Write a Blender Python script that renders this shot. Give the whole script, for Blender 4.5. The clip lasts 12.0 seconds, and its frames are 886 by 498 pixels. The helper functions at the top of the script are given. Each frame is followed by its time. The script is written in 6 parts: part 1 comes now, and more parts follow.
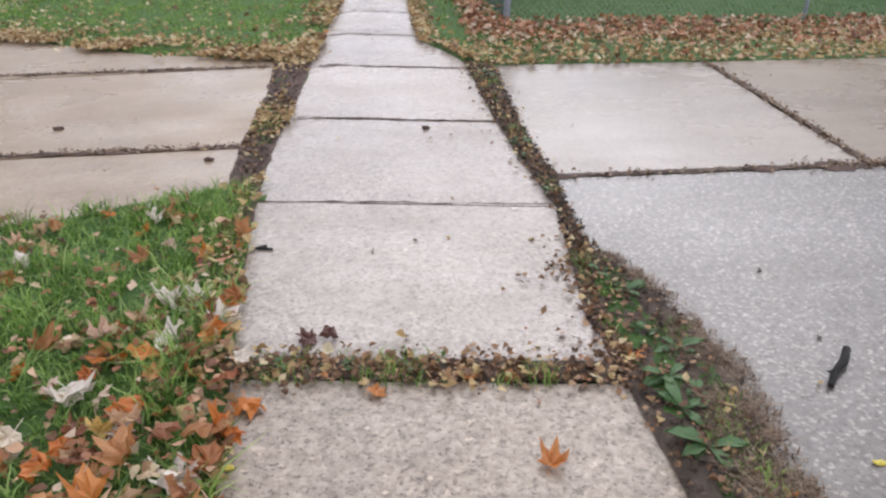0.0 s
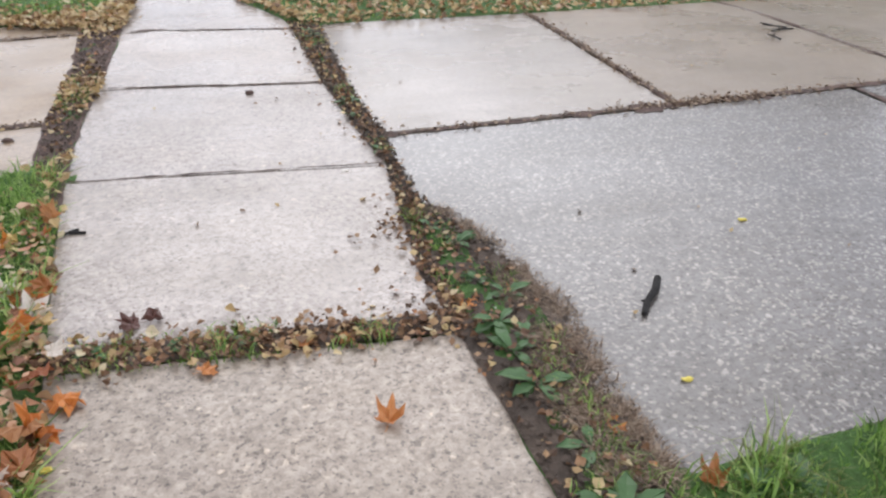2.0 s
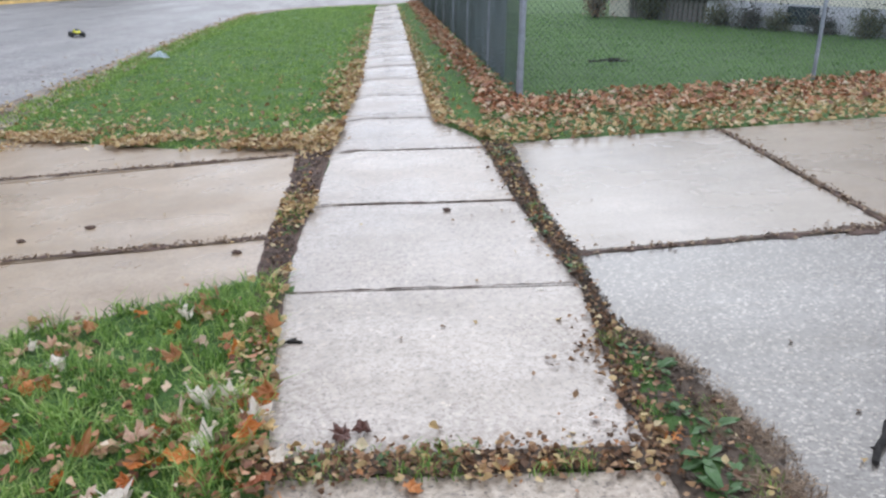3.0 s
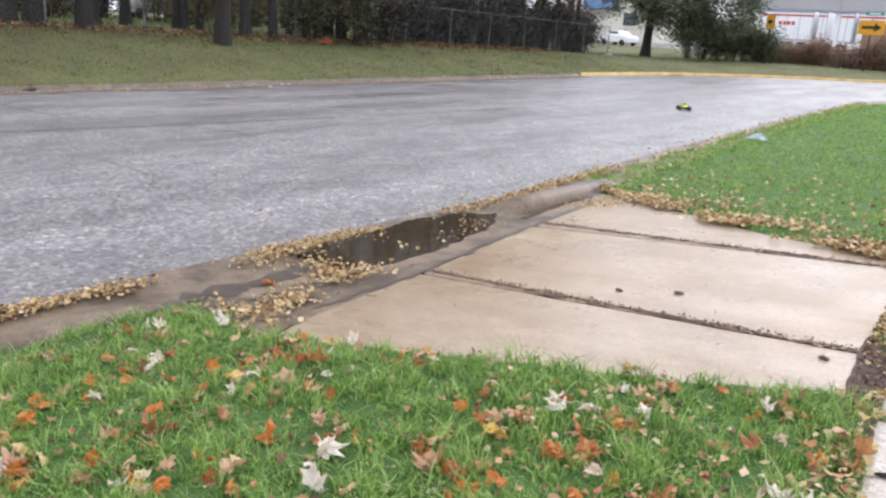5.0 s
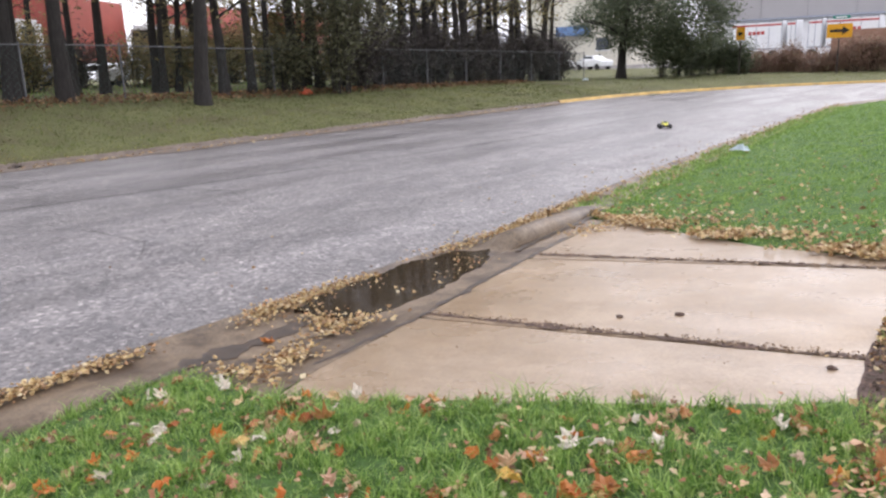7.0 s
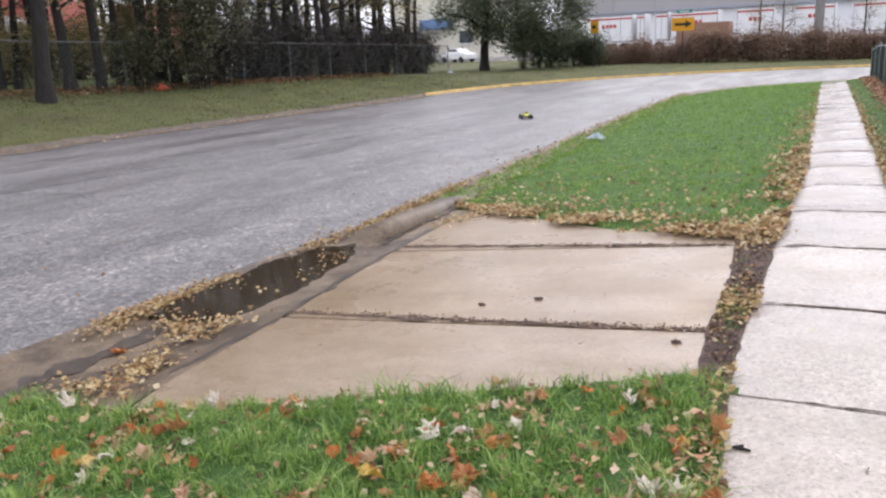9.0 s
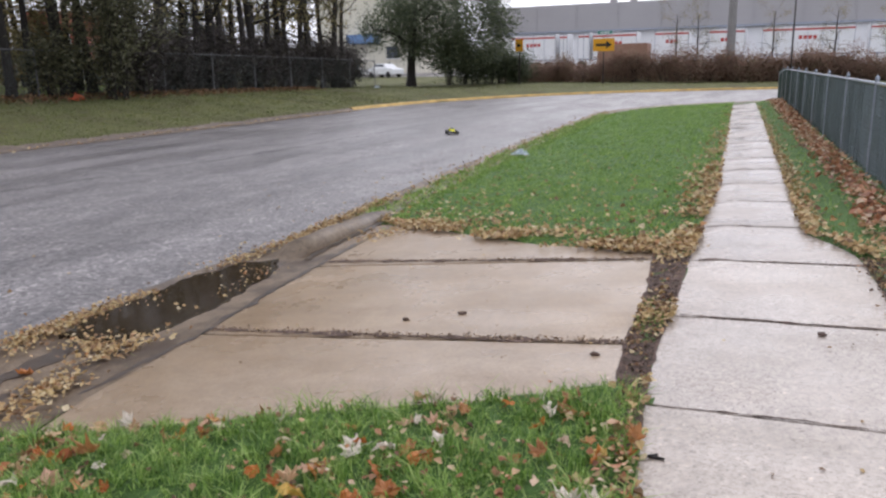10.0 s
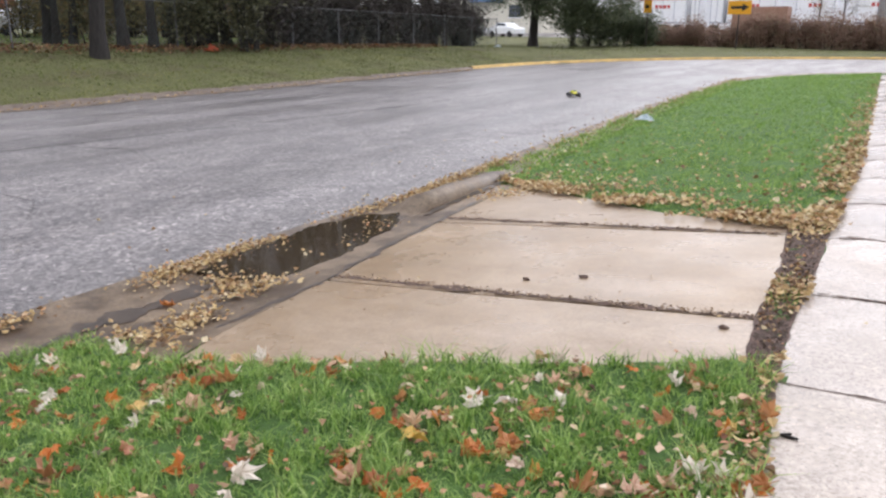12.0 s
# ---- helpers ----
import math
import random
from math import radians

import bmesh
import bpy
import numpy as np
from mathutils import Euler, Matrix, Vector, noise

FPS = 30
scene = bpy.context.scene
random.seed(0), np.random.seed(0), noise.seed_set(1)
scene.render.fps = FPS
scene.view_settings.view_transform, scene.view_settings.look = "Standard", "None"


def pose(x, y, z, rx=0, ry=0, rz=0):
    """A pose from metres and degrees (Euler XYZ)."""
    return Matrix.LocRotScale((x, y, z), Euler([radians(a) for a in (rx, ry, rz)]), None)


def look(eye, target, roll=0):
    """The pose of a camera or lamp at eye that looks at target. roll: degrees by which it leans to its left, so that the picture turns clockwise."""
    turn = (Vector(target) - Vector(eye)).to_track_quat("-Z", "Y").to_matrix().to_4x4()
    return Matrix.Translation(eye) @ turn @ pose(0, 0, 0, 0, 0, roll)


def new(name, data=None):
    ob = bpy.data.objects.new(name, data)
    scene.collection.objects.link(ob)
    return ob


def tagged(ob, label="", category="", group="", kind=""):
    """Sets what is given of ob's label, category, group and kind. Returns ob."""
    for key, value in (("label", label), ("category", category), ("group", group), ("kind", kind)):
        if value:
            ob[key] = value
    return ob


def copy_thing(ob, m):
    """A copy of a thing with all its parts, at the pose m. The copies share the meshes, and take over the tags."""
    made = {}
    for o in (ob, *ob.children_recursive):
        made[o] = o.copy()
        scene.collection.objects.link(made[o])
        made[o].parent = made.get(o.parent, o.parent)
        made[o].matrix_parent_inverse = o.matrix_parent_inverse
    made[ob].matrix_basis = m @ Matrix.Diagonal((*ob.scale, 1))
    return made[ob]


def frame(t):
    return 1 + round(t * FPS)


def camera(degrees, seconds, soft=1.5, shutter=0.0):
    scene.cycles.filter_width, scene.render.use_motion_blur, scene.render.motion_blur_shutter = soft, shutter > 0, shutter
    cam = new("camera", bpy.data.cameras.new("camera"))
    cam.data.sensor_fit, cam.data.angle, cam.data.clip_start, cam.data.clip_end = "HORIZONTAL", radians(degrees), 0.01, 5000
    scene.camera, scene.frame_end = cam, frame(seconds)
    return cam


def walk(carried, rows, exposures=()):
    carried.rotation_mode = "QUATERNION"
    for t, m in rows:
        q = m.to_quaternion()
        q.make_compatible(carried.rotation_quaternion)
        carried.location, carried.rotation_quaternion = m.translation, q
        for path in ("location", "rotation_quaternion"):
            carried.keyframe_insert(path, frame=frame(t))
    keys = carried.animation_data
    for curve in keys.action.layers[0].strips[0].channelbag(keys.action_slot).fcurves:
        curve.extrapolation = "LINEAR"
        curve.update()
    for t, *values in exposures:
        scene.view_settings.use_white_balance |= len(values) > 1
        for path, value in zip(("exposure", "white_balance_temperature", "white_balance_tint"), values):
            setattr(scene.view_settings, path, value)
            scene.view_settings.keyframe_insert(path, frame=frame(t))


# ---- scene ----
cam = camera(59.8, 12.0, soft=2.4)
PATH = [
    (0, (-0.068, 1.452, 1.432), (0.04, 3.257, 0.577), 4.0),
    (0.5, (-0.017, 1.442, 1.381), (0.165, 3.193, 0.431), 5.3),
    (1, (0.078, 1.455, 1.392), (0.517, 3.093, 0.333), 5.1),
    (1.5, (0.066, 1.458, 1.417), (0.679, 3.09, 0.436), 5.4),
    (2, (0.024, 1.452, 1.432), (0.503, 3.162, 0.511), 4.4),
    (2.5, (-0.024, 1.45, 1.478), (0.253, 3.272, 0.702), 2.0),
    (3, (-0.088, 1.45, 1.508), (-0.041, 3.326, 0.817), 0.6),
    (3.5, (-0.168, 1.45, 1.502), (-0.443, 3.317, 0.839), 1.1),
    (5.5, (-0.383, 1.13, 1.62), (-1.868, 2.363, 1.097), 1.2),
    (6, (-0.432, 1.1, 1.614), (-2.079, 2.088, 1.054), -2.3),
    (6.5, (-0.357, 1.21, 1.646), (-1.76, 2.552, 1.164), -2.6),
    (7, (-0.342, 1.239, 1.637), (-1.562, 2.754, 1.173), -2.1),
    (9, (-0.282, 1.334, 1.62), (-1.231, 3.024, 1.128), -2.4),
    (9.5, (-0.256, 1.356, 1.624), (-1.097, 3.109, 1.153), -2.3),
    (10, (-0.256, 1.344, 1.621), (-1.04, 3.126, 1.16), -1.2),
    (10.5, (-0.283, 1.334, 1.615), (-1.117, 3.09, 1.142), -0.7),
    (11, (-0.314, 1.316, 1.596), (-1.205, 3.027, 1.069), 0.7),
    (11.5, (-0.336, 1.294, 1.6), (-1.317, 2.942, 1.032), -0.2),
    (12, (-0.345, 1.277, 1.601), (-1.366, 2.905, 1.047), 0.1),
]
EXPOSURES = [(0, 0.4, 6350, 15), (1.0, 0.45, 6350, 15), (1.5, 0.48, 6350, 14), (2.0, 0.5, 6280, 13), (2.5, 0.48, 6200, 12), (3.5, 0.62, 5950, 10), (5.5, 1.28, 6500, 15), (6.0, 1.55, 6600, 16), (6.5, 1.12, 6600, 17), (7.0, 0.85, 6550, 17),
             (9.0, 0.7, 6450, 16), (9.5, 0.66, 6400, 16), (10.0, 0.35, 6400, 16), (10.5, 0.35, 6400, 16), (11.0, 0.68, 6450, 16), (12, 0.78, 6500, 15)]
walk(cam, [(t, look(eye, target, roll)) for t, eye, target, roll in PATH], EXPOSURES)

# ---- world and light: a bright overcast late-autumn sky ----
world = bpy.data.worlds.new("overcast")
scene.world = world
world.use_nodes = True
wn, wl = world.node_tree.nodes, world.node_tree.links
sky = wn.new("ShaderNodeTexSky")
sky.sky_type, sky.sun_disc = "NISHITA", False
sky.sun_elevation, sky.sun_rotation = radians(42), radians(8)
sky.air_density, sky.dust_density, sky.ozone_density = 1.0, 4.0, 1.0
grey = wn.new("ShaderNodeHueSaturation")
grey.inputs["Saturation"].default_value = 0.25
deck = wn.new("ShaderNodeMix")
deck.data_type = "RGBA"
deck.inputs[0].default_value = 0.8
deck.inputs[7].default_value = (8.0, 8.35, 9.1, 1)
wl.new(sky.outputs[0], grey.inputs["Color"])
wl.new(grey.outputs[0], deck.inputs[6])
wl.new(deck.outputs[2], wn["Background"].inputs[0])
wn["Background"].inputs[1].default_value = 0.13
sun_lamp = bpy.data.lights.new("sun", "SUN")
sun_lamp.energy, sun_lamp.angle, sun_lamp.color = 0.5, radians(50), (1.0, 0.97, 0.93)
sun = new("sun", sun_lamp)
sun.matrix_world = look((0, 0, 18), (-3, -20, 0))


# ---- materials ----
def ramp(nt, fac, stops):
    r = nt.nodes.new("ShaderNodeValToRGB")
    els = r.color_ramp.elements
    while len(els) < len(stops):
        els.new(0.5)
    for e, (p, c) in zip(els, stops):
        e.position, e.color = p, (*c, 1)
    nt.links.new(fac, r.inputs[0])
    return r.outputs[0]


def noise_out(nt, scale, detail=4, rough=0.6, stretch=None, vor=False):
    tc = nt.nodes.new("ShaderNodeTexCoord")
    src = tc.outputs["Object"]
    if stretch:
        mp = nt.nodes.new("ShaderNodeMapping")
        mp.inputs["Scale"].default_value = stretch
        nt.links.new(src, mp.inputs[0])
        src = mp.outputs[0]
    if vor:
        t = nt.nodes.new("ShaderNodeTexVoronoi")
        t.inputs["Scale"].default_value = scale
        nt.links.new(src, t.inputs["Vector"])
        return t.outputs["Color"]
    t = nt.nodes.new("ShaderNodeTexNoise")
    t.inputs["Scale"].default_value, t.inputs["Detail"].default_value, t.inputs["Roughness"].default_value = scale, detail, rough
    nt.links.new(src, t.inputs["Vector"])
    return t.outputs[0]


def blend(nt, a, b, fac, mode="MULTIPLY"):
    m = nt.nodes.new("ShaderNodeMix")
    m.data_type, m.blend_type = "RGBA", mode
    if isinstance(fac, float):
        m.inputs[0].default_value = fac
    else:
        nt.links.new(fac, m.inputs[0])
    for v, k in ((a, 6), (b, 7)):
        if isinstance(v, tuple):
            m.inputs[k].default_value = (*v, 1)
        else:
            nt.links.new(v, m.inputs[k])
    return m.outputs[2]


def bump(nt, bsdf, height, strength, dist):
    b = nt.nodes.new("ShaderNodeBump")
    b.inputs["Strength"].default_value, b.inputs["Distance"].default_value = strength, dist
    nt.links.new(height, b.inputs["Height"])
    nt.links.new(b.outputs[0], bsdf.inputs["Normal"])


def material(name):
    m = bpy.data.materials.new(name)
    m.use_nodes = True
    return m, m.node_tree, m.node_tree.nodes["Principled BSDF"]


def plain(name, col, rough=0.6, metal=0.0, vary=0.25, scale=6.0, bumpy=0.2, dist=0.004, stretch=None):
    """A surface of one colour with grain and soft stains."""
    m, nt, b = material(name)
    dark = tuple(c * (1 - vary) for c in col)
    lite = tuple(min(1, c * (1 + vary)) for c in col)
    big = ramp(nt, noise_out(nt, scale, 5, 0.65, stretch), [(0.3, dark), (0.7, lite)])
    fine = noise_out(nt, scale * 14, 3, 0.7, stretch)
    tint = ramp(nt, fine, [(0.3, (1 - vary * 0.7,) * 3), (0.7, (1, 1, 1))])
    nt.links.new(blend(nt, big, tint, 1.0), b.inputs["Base Color"])
    b.inputs["Roughness"].default_value, b.inputs["Metallic"].default_value = rough, metal
    if bumpy:
        bump(nt, b, fine, bumpy, dist)
    return m


def per_island(name, stops, rough=0.7, by_object=False, trans=0.0, patch=0.0, weight=0.5):
    """Colours that differ from piece to piece, and with patch from one stretch of ground to the next."""
    m, nt, b = material(name)
    if by_object:
        src = nt.nodes.new("ShaderNodeObjectInfo").outputs["Random"]
    else:
        src = nt.nodes.new("ShaderNodeNewGeometry").outputs["Random Per Island"]
    if patch:
        spread = nt.nodes.new("ShaderNodeMapRange")
        spread.inputs[1].default_value, spread.inputs[2].default_value = 0.3, 0.7
        nt.links.new(noise_out(nt, patch, 5, 0.65), spread.inputs[0])
        both = nt.nodes.new("ShaderNodeMix")
        both.inputs[0].default_value = weight
        nt.links.new(src, both.inputs[2])
        nt.links.new(spread.outputs[0], both.inputs[3])
        src = both.outputs[0]
    col = ramp(nt, src, stops)
    tint = ramp(nt, noise_out(nt, 30, 3), [(0.3, (0.7, 0.68, 0.66)), (0.7, (1, 1, 1))])
    nt.links.new(blend(nt, col, tint, 1.0), b.inputs["Base Color"])
    b.inputs["Roughness"].default_value = rough
    if trans:
        t = nt.nodes.new("ShaderNodeBsdfTranslucent")
        nt.links.new(col, t.inputs[0])
        mx = nt.nodes.new("ShaderNodeMixShader")
        mx.inputs[0].default_value = trans
        nt.links.new(b.outputs[0], mx.inputs[1])
        nt.links.new(t.outputs[0], mx.inputs[2])
        nt.links.new(mx.outputs[0], nt.nodes["Material Output"].inputs[0])
    return m


def concrete(name, col, speck, wet, rough=0.45, chips=0.0, stain=None):
    """Damp concrete: exposed pebbles, large damp stains and a sheen that comes and goes."""
    m, nt, b = material(name)
    big = ramp(nt, noise_out(nt, 0.9, 5, 0.6), [(0.3, tuple(c * 0.82 for c in col)), (0.7, tuple(c * 1.08 for c in col))])
    mid = ramp(nt, noise_out(nt, 7, 5, 0.7), [(0.25, (0.86, 0.85, 0.84)), (0.7, (1, 1, 1))])
    base = blend(nt, big, mid, 1.0)
    peb = ramp(nt, noise_out(nt, 62, vor=True), [(0.0, (0.45, 0.42, 0.4)), (0.22, (0.82, 0.8, 0.78)), (0.78, (1, 1, 1)), (0.9, (1.12, 1.1, 1.08)), (1.0, (1.7, 1.66, 1.6))])
    base = blend(nt, base, peb, speck)
    pit = ramp(nt, noise_out(nt, 66, 3, 0.6), [(0.34, (0.36, 0.34, 0.33)), (0.44, (1, 1, 1))])
    base = blend(nt, base, pit, speck)
    mott = ramp(nt, noise_out(nt, 30, 6, 0.8), [(0.36, (0.58, 0.55, 0.53)), (0.54, (1, 1, 1)), (0.72, (1.22, 1.21, 1.18))])
    base = blend(nt, base, mott, speck)
    if chips:
        # Pale specks: white aggregate, with its wet sparkle put into the colour.
        chip = ramp(nt, noise_out(nt, 85, vor=True), [(0.72, (1, 1, 1)), (0.78, (2.6, 2.6, 2.55))])
        base = blend(nt, base, chip, chips)
    if stain:
        size, much, tone = stain
        base = blend(nt, base, ramp(nt, noise_out(nt, size, 5, 0.65), [(0.38, tone), (0.56, (1, 1, 1))]), much)
    streak = ramp(nt, noise_out(nt, 1.6, 4, 0.6, (0.5, 2.6, 1)), [(0.35, (0.86, 0.84, 0.8)), (0.65, (1.04, 1.04, 1.04))])
    base = blend(nt, base, streak, 0.8)
    info = nt.nodes.new("ShaderNodeObjectInfo").outputs["Random"]
    tone = ramp(nt, info, [(0.0, (0.93, 0.93, 0.94)), (1.0, (1.03, 1.02, 1.0))])
    base = blend(nt, base, tone, 1.0)
    nt.links.new(base, b.inputs["Base Color"])
    r = ramp(nt, noise_out(nt, 1.3, 4, 0.6), [(0.35, (rough - wet,) * 3), (0.68, (rough + 0.12,) * 3)])
    nt.links.new(r, b.inputs["Roughness"])
    bump(nt, b, noise_out(nt, 90, 4, 0.7), 0.22, 0.003)
    return m


M_WALK = concrete("walk_concrete", (0.455, 0.400, 0.355), 0.85, 0.1, 0.28)
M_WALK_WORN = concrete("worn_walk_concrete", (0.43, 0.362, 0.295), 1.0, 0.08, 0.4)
M_APRON = concrete("apron_concrete", (0.42, 0.325, 0.232), 0.35, 0.08, 0.3, stain=(0.7, 0.6, (0.72, 0.64, 0.52)))
M_DRIVE = concrete("drive_concrete", (0.195, 0.182, 0.168), 0.8, 0.1, 0.19, 0.6)
M_DRIVE_PALE = concrete("pale_drive_concrete", (0.33, 0.285, 0.24), 0.3, 0.08, 0.24)
M_DRIVE_TAN = concrete("tan_drive_concrete", (0.25, 0.192, 0.137), 0.35, 0.08, 0.3)
M_GUTTER = concrete("gutter_concrete", (0.225, 0.168, 0.112), 0.8, 0.14, 0.55, stain=(1.7, 0.95, (0.30, 0.24, 0.18)))
M_GRIT = plain("road_edge_grit", (0.16, 0.125, 0.10), 0.8, 0, 0.4, 4, 0.6, 0.01)
M_SOIL = plain("soil", (0.098, 0.070, 0.050), 0.9, 0, 0.5, 9, 0.8, 0.01)
M_CRACK = plain("crack_dirt", (0.125, 0.078, 0.060), 0.9, 0, 0.6, 14, 0.8, 0.008)
M_YELLOW = plain("yellow_kerb_paint", (0.52, 0.34, 0.10), 0.7, 0, 0.4, 2.2, 0.3)


def turf(name, cols, litter):
    """The soil, moss and dead thatch that shows between blades."""
    m, nt, b = material(name)
    base = ramp(nt, noise_out(nt, 0.5, 6, 0.7), [(0.25, cols[0]), (0.5, cols[1]), (0.75, cols[2])])
    tint = ramp(nt, noise_out(nt, 25, 4, 0.75), [(0.3, (0.45, 0.45, 0.4)), (0.75, (1.1, 1.1, 1.05))])
    # mown lawns on the house side of the road are greener than the rough verge
    tc = nt.nodes.new("ShaderNodeTexCoord")
    sp = nt.nodes.new("ShaderNodeSeparateXYZ")
    nt.links.new(tc.outputs["Object"], sp.inputs[0])
    mr = nt.nodes.new("ShaderNodeMapRange")
    mr.inputs[1].default_value, mr.inputs[2].default_value = -12.0, -8.0
    nt.links.new(sp.outputs[0], mr.inputs[0])
    my = nt.nodes.new("ShaderNodeMapRange")
    my.inputs[1].default_value, my.inputs[2].default_value = 52.0, 47.0
    nt.links.new(sp.outputs[1], my.inputs[0])
    side = nt.nodes.new("ShaderNodeMath")
    side.operation = "MULTIPLY"
    nt.links.new(mr.outputs[0], side.inputs[0])
    nt.links.new(my.outputs[0], side.inputs[1])
    lawn = ramp(nt, noise_out(nt, 0.8, 6, 0.7), [(0.25, (0.05, 0.12, 0.02)), (0.75, (0.10, 0.21, 0.04))])
    base = blend(nt, base, lawn, side.outputs[0], "MIX")
    base = blend(nt, base, tint, 1.0)
    spot = ramp(nt, noise_out(nt, 9, 3, 0.6), [(0.68, (0, 0, 0)), (0.74, (1, 1, 1))])
    base = blend(nt, base, litter, spot, "MIX")
    nt.links.new(base, b.inputs["Base Color"])
    b.inputs["Roughness"].default_value = 0.9
    bump(nt, b, noise_out(nt, 40, 5, 0.8), 0.8, 0.03)
    return m


M_TURF = turf("turf", ((0.10, 0.075, 0.038), (0.125, 0.135, 0.045), (0.20, 0.19, 0.075)), (0.16, 0.11, 0.06))


def asphalt():
    """Worn grey asphalt: pale stones standing out of dark binder, damp blotches and long wheel marks."""
    m, nt, b = material("worn_asphalt")
    base = ramp(nt, noise_out(nt, 0.5, 6, 0.65, (1.8, 0.16, 1)), [(0.32, (0.150, 0.142, 0.143)), (0.68, (0.262, 0.249, 0.250))])
    stones = ramp(nt, noise_out(nt, 30, vor=True), [(0.0, (0.35, 0.35, 0.35)), (0.45, (0.85, 0.85, 0.85)), (0.75, (1.15, 1.13, 1.1)), (1.0, (2.7, 2.6, 2.5))])
    base = blend(nt, base, stones, 0.85)
    binder = ramp(nt, noise_out(nt, 16, 6, 0.8), [(0.36, (0.5, 0.5, 0.51)), (0.52, (1, 1, 1)), (0.7, (1.22, 1.2, 1.18))])
    base = blend(nt, base, binder, 0.85)
    cl = noise_out(nt, 2.6, 6, 0.75, (1, 0.6, 1))
    base = blend(nt, base, ramp(nt, cl, [(0.32, (0.66, 0.66, 0.68)), (0.6, (1.08, 1.07, 1.06))]), 1.0)
    damp = noise_out(nt, 0.9, 5, 0.6, (1.0, 0.3, 1))
    base = blend(nt, base, ramp(nt, damp, [(0.34, (0.62, 0.62, 0.64)), (0.48, (1, 1, 1))]), 0.55)
    nt.links.new(base, b.inputs["Base Color"])
    nt.links.new(ramp(nt, damp, [(0.34, (0.3,) * 3), (0.6, (0.52,) * 3)]), b.inputs["Roughness"])
    bump(nt, b, noise_out(nt, 60, 4, 0.8), 0.8, 0.007)
    return m


M_ROAD = asphalt()


# ---- shape of the ground ----
def lerp(tab, x):
    if x <= tab[0][0]:
        return tab[0][1]
    for (a, u), (b, v) in zip(tab, tab[1:]):
        if x <= b:
            return u + (v - u) * (x - a) / (b - a)
    return tab[-1][1]


def sm(a, b, x):
    t = min(1, max(0, (x - a) / (b - a)))
    return t * t * (3 - 2 * t)


NEAR = [(-100, -5.75), (9, -5.85), (15, -6.35), (24, -7.0), (34, -7.5)]
BEND_X, BEND_Y = 6.0, 34.0
FAR = -18.65


def across(x, y):
    """Place across the road: the road runs along y, then bends round (BEND_X, BEND_Y) and leaves along x."""
    if y <= BEND_Y:
        return x, y
    if x >= BEND_X:
        return BEND_X - (y - BEND_Y), BEND_Y
    return BEND_X - math.hypot(x - BEND_X, y - BEND_Y), BEND_Y


def height(x, y):
    u, v = across(x, y)
    n = lerp(NEAR, v)
    if u <= 0.7:
        bank = lerp([(0, 1.0), (14, 0.96), (20, 0.78), (30, 0.68), (40, 0.5), (56, 0.02)], y)
        return lerp([(-90, bank + 0.8), (-45, bank + 0.4), (-25.5, bank), (-22.5, bank * 0.5), (FAR - 0.2, -0.19), (FAR - 0.001, -0.215), (FAR, -0.28), (-12.5, -0.22), (n - 0.5, -0.40),
                     (n + 0.1, -0.455), (n + 0.6, -0.465), (-4.75, -0.43), (-0.95, -0.035), (-0.75, 0.0), (0.7, 0.045)], u)
    k = 0.08 - 0.055 * sm(7.5, 10.5, y)
    return 0.045 + k * min(u - 0.7, 3.5) + 0.02 * min(40, max(0, u - 4.2))


def walk_left(y):
    return lerp([(-20, -0.2), (2.9, -0.50), (3.8, -0.64), (4.7, -0.76), (5.2, -0.81), (5.8, -0.85), (6.5, -0.85), (8.0, -0.91), (9.5, -0.95), (12, -1.0), (44, -2.6)], y)


def walk_right(y):
    return lerp([(-20, 0.8), (2.6, 0.74), (3.5, 0.67), (3.87, 0.63), (4.4, 0.66), (4.9, 0.69), (5.3, 0.64), (6.5, 0.52), (8.2, 0.43), (8.6, 0.3), (9.2, 0.02), (12, -0.12), (44, -1.72)], y)


def inside(p, poly):
    x, y = p
    hit = False
    for (ax, ay), (bx, by) in zip(poly, poly[1:] + poly[:1]):
        if (ay > y) != (by > y) and x < (bx - ax) * (y - ay) / (by - ay) + ax:
            hit = not hit
    return hit


def edge_dist(p, poly):
    x, y = p
    best = 1e9
    for (ax, ay), (bx, by) in zip(poly, poly[1:] + poly[:1]):
        dx, dy = bx - ax, by - ay
        t = max(0, min(1, ((x - ax) * dx + (y - ay) * dy) / (dx * dx + dy * dy + 1e-12)))
        best = min(best, math.hypot(x - ax - t * dx, y - ay - t * dy))
    return best


# outlines of the paved pieces, before they are divided
def drive_left(y):
    return lerp([(2.0, 0.98), (2.7, 0.97), (3.05, 0.95), (3.5, 0.99), (4.05, 0.89), (4.4, 0.75), (4.6, 0.72), (5.0, 0.71), (5.35, 0.73), (5.7, 0.69), (6.4, 0.655), (7.2, 0.645), (8.2, 0.645)], y)


def apron_right(y):
    return lerp([(5.0, -0.93), (5.9, -1.03), (7.0, -1.08), (8.4, -1.24)], y)


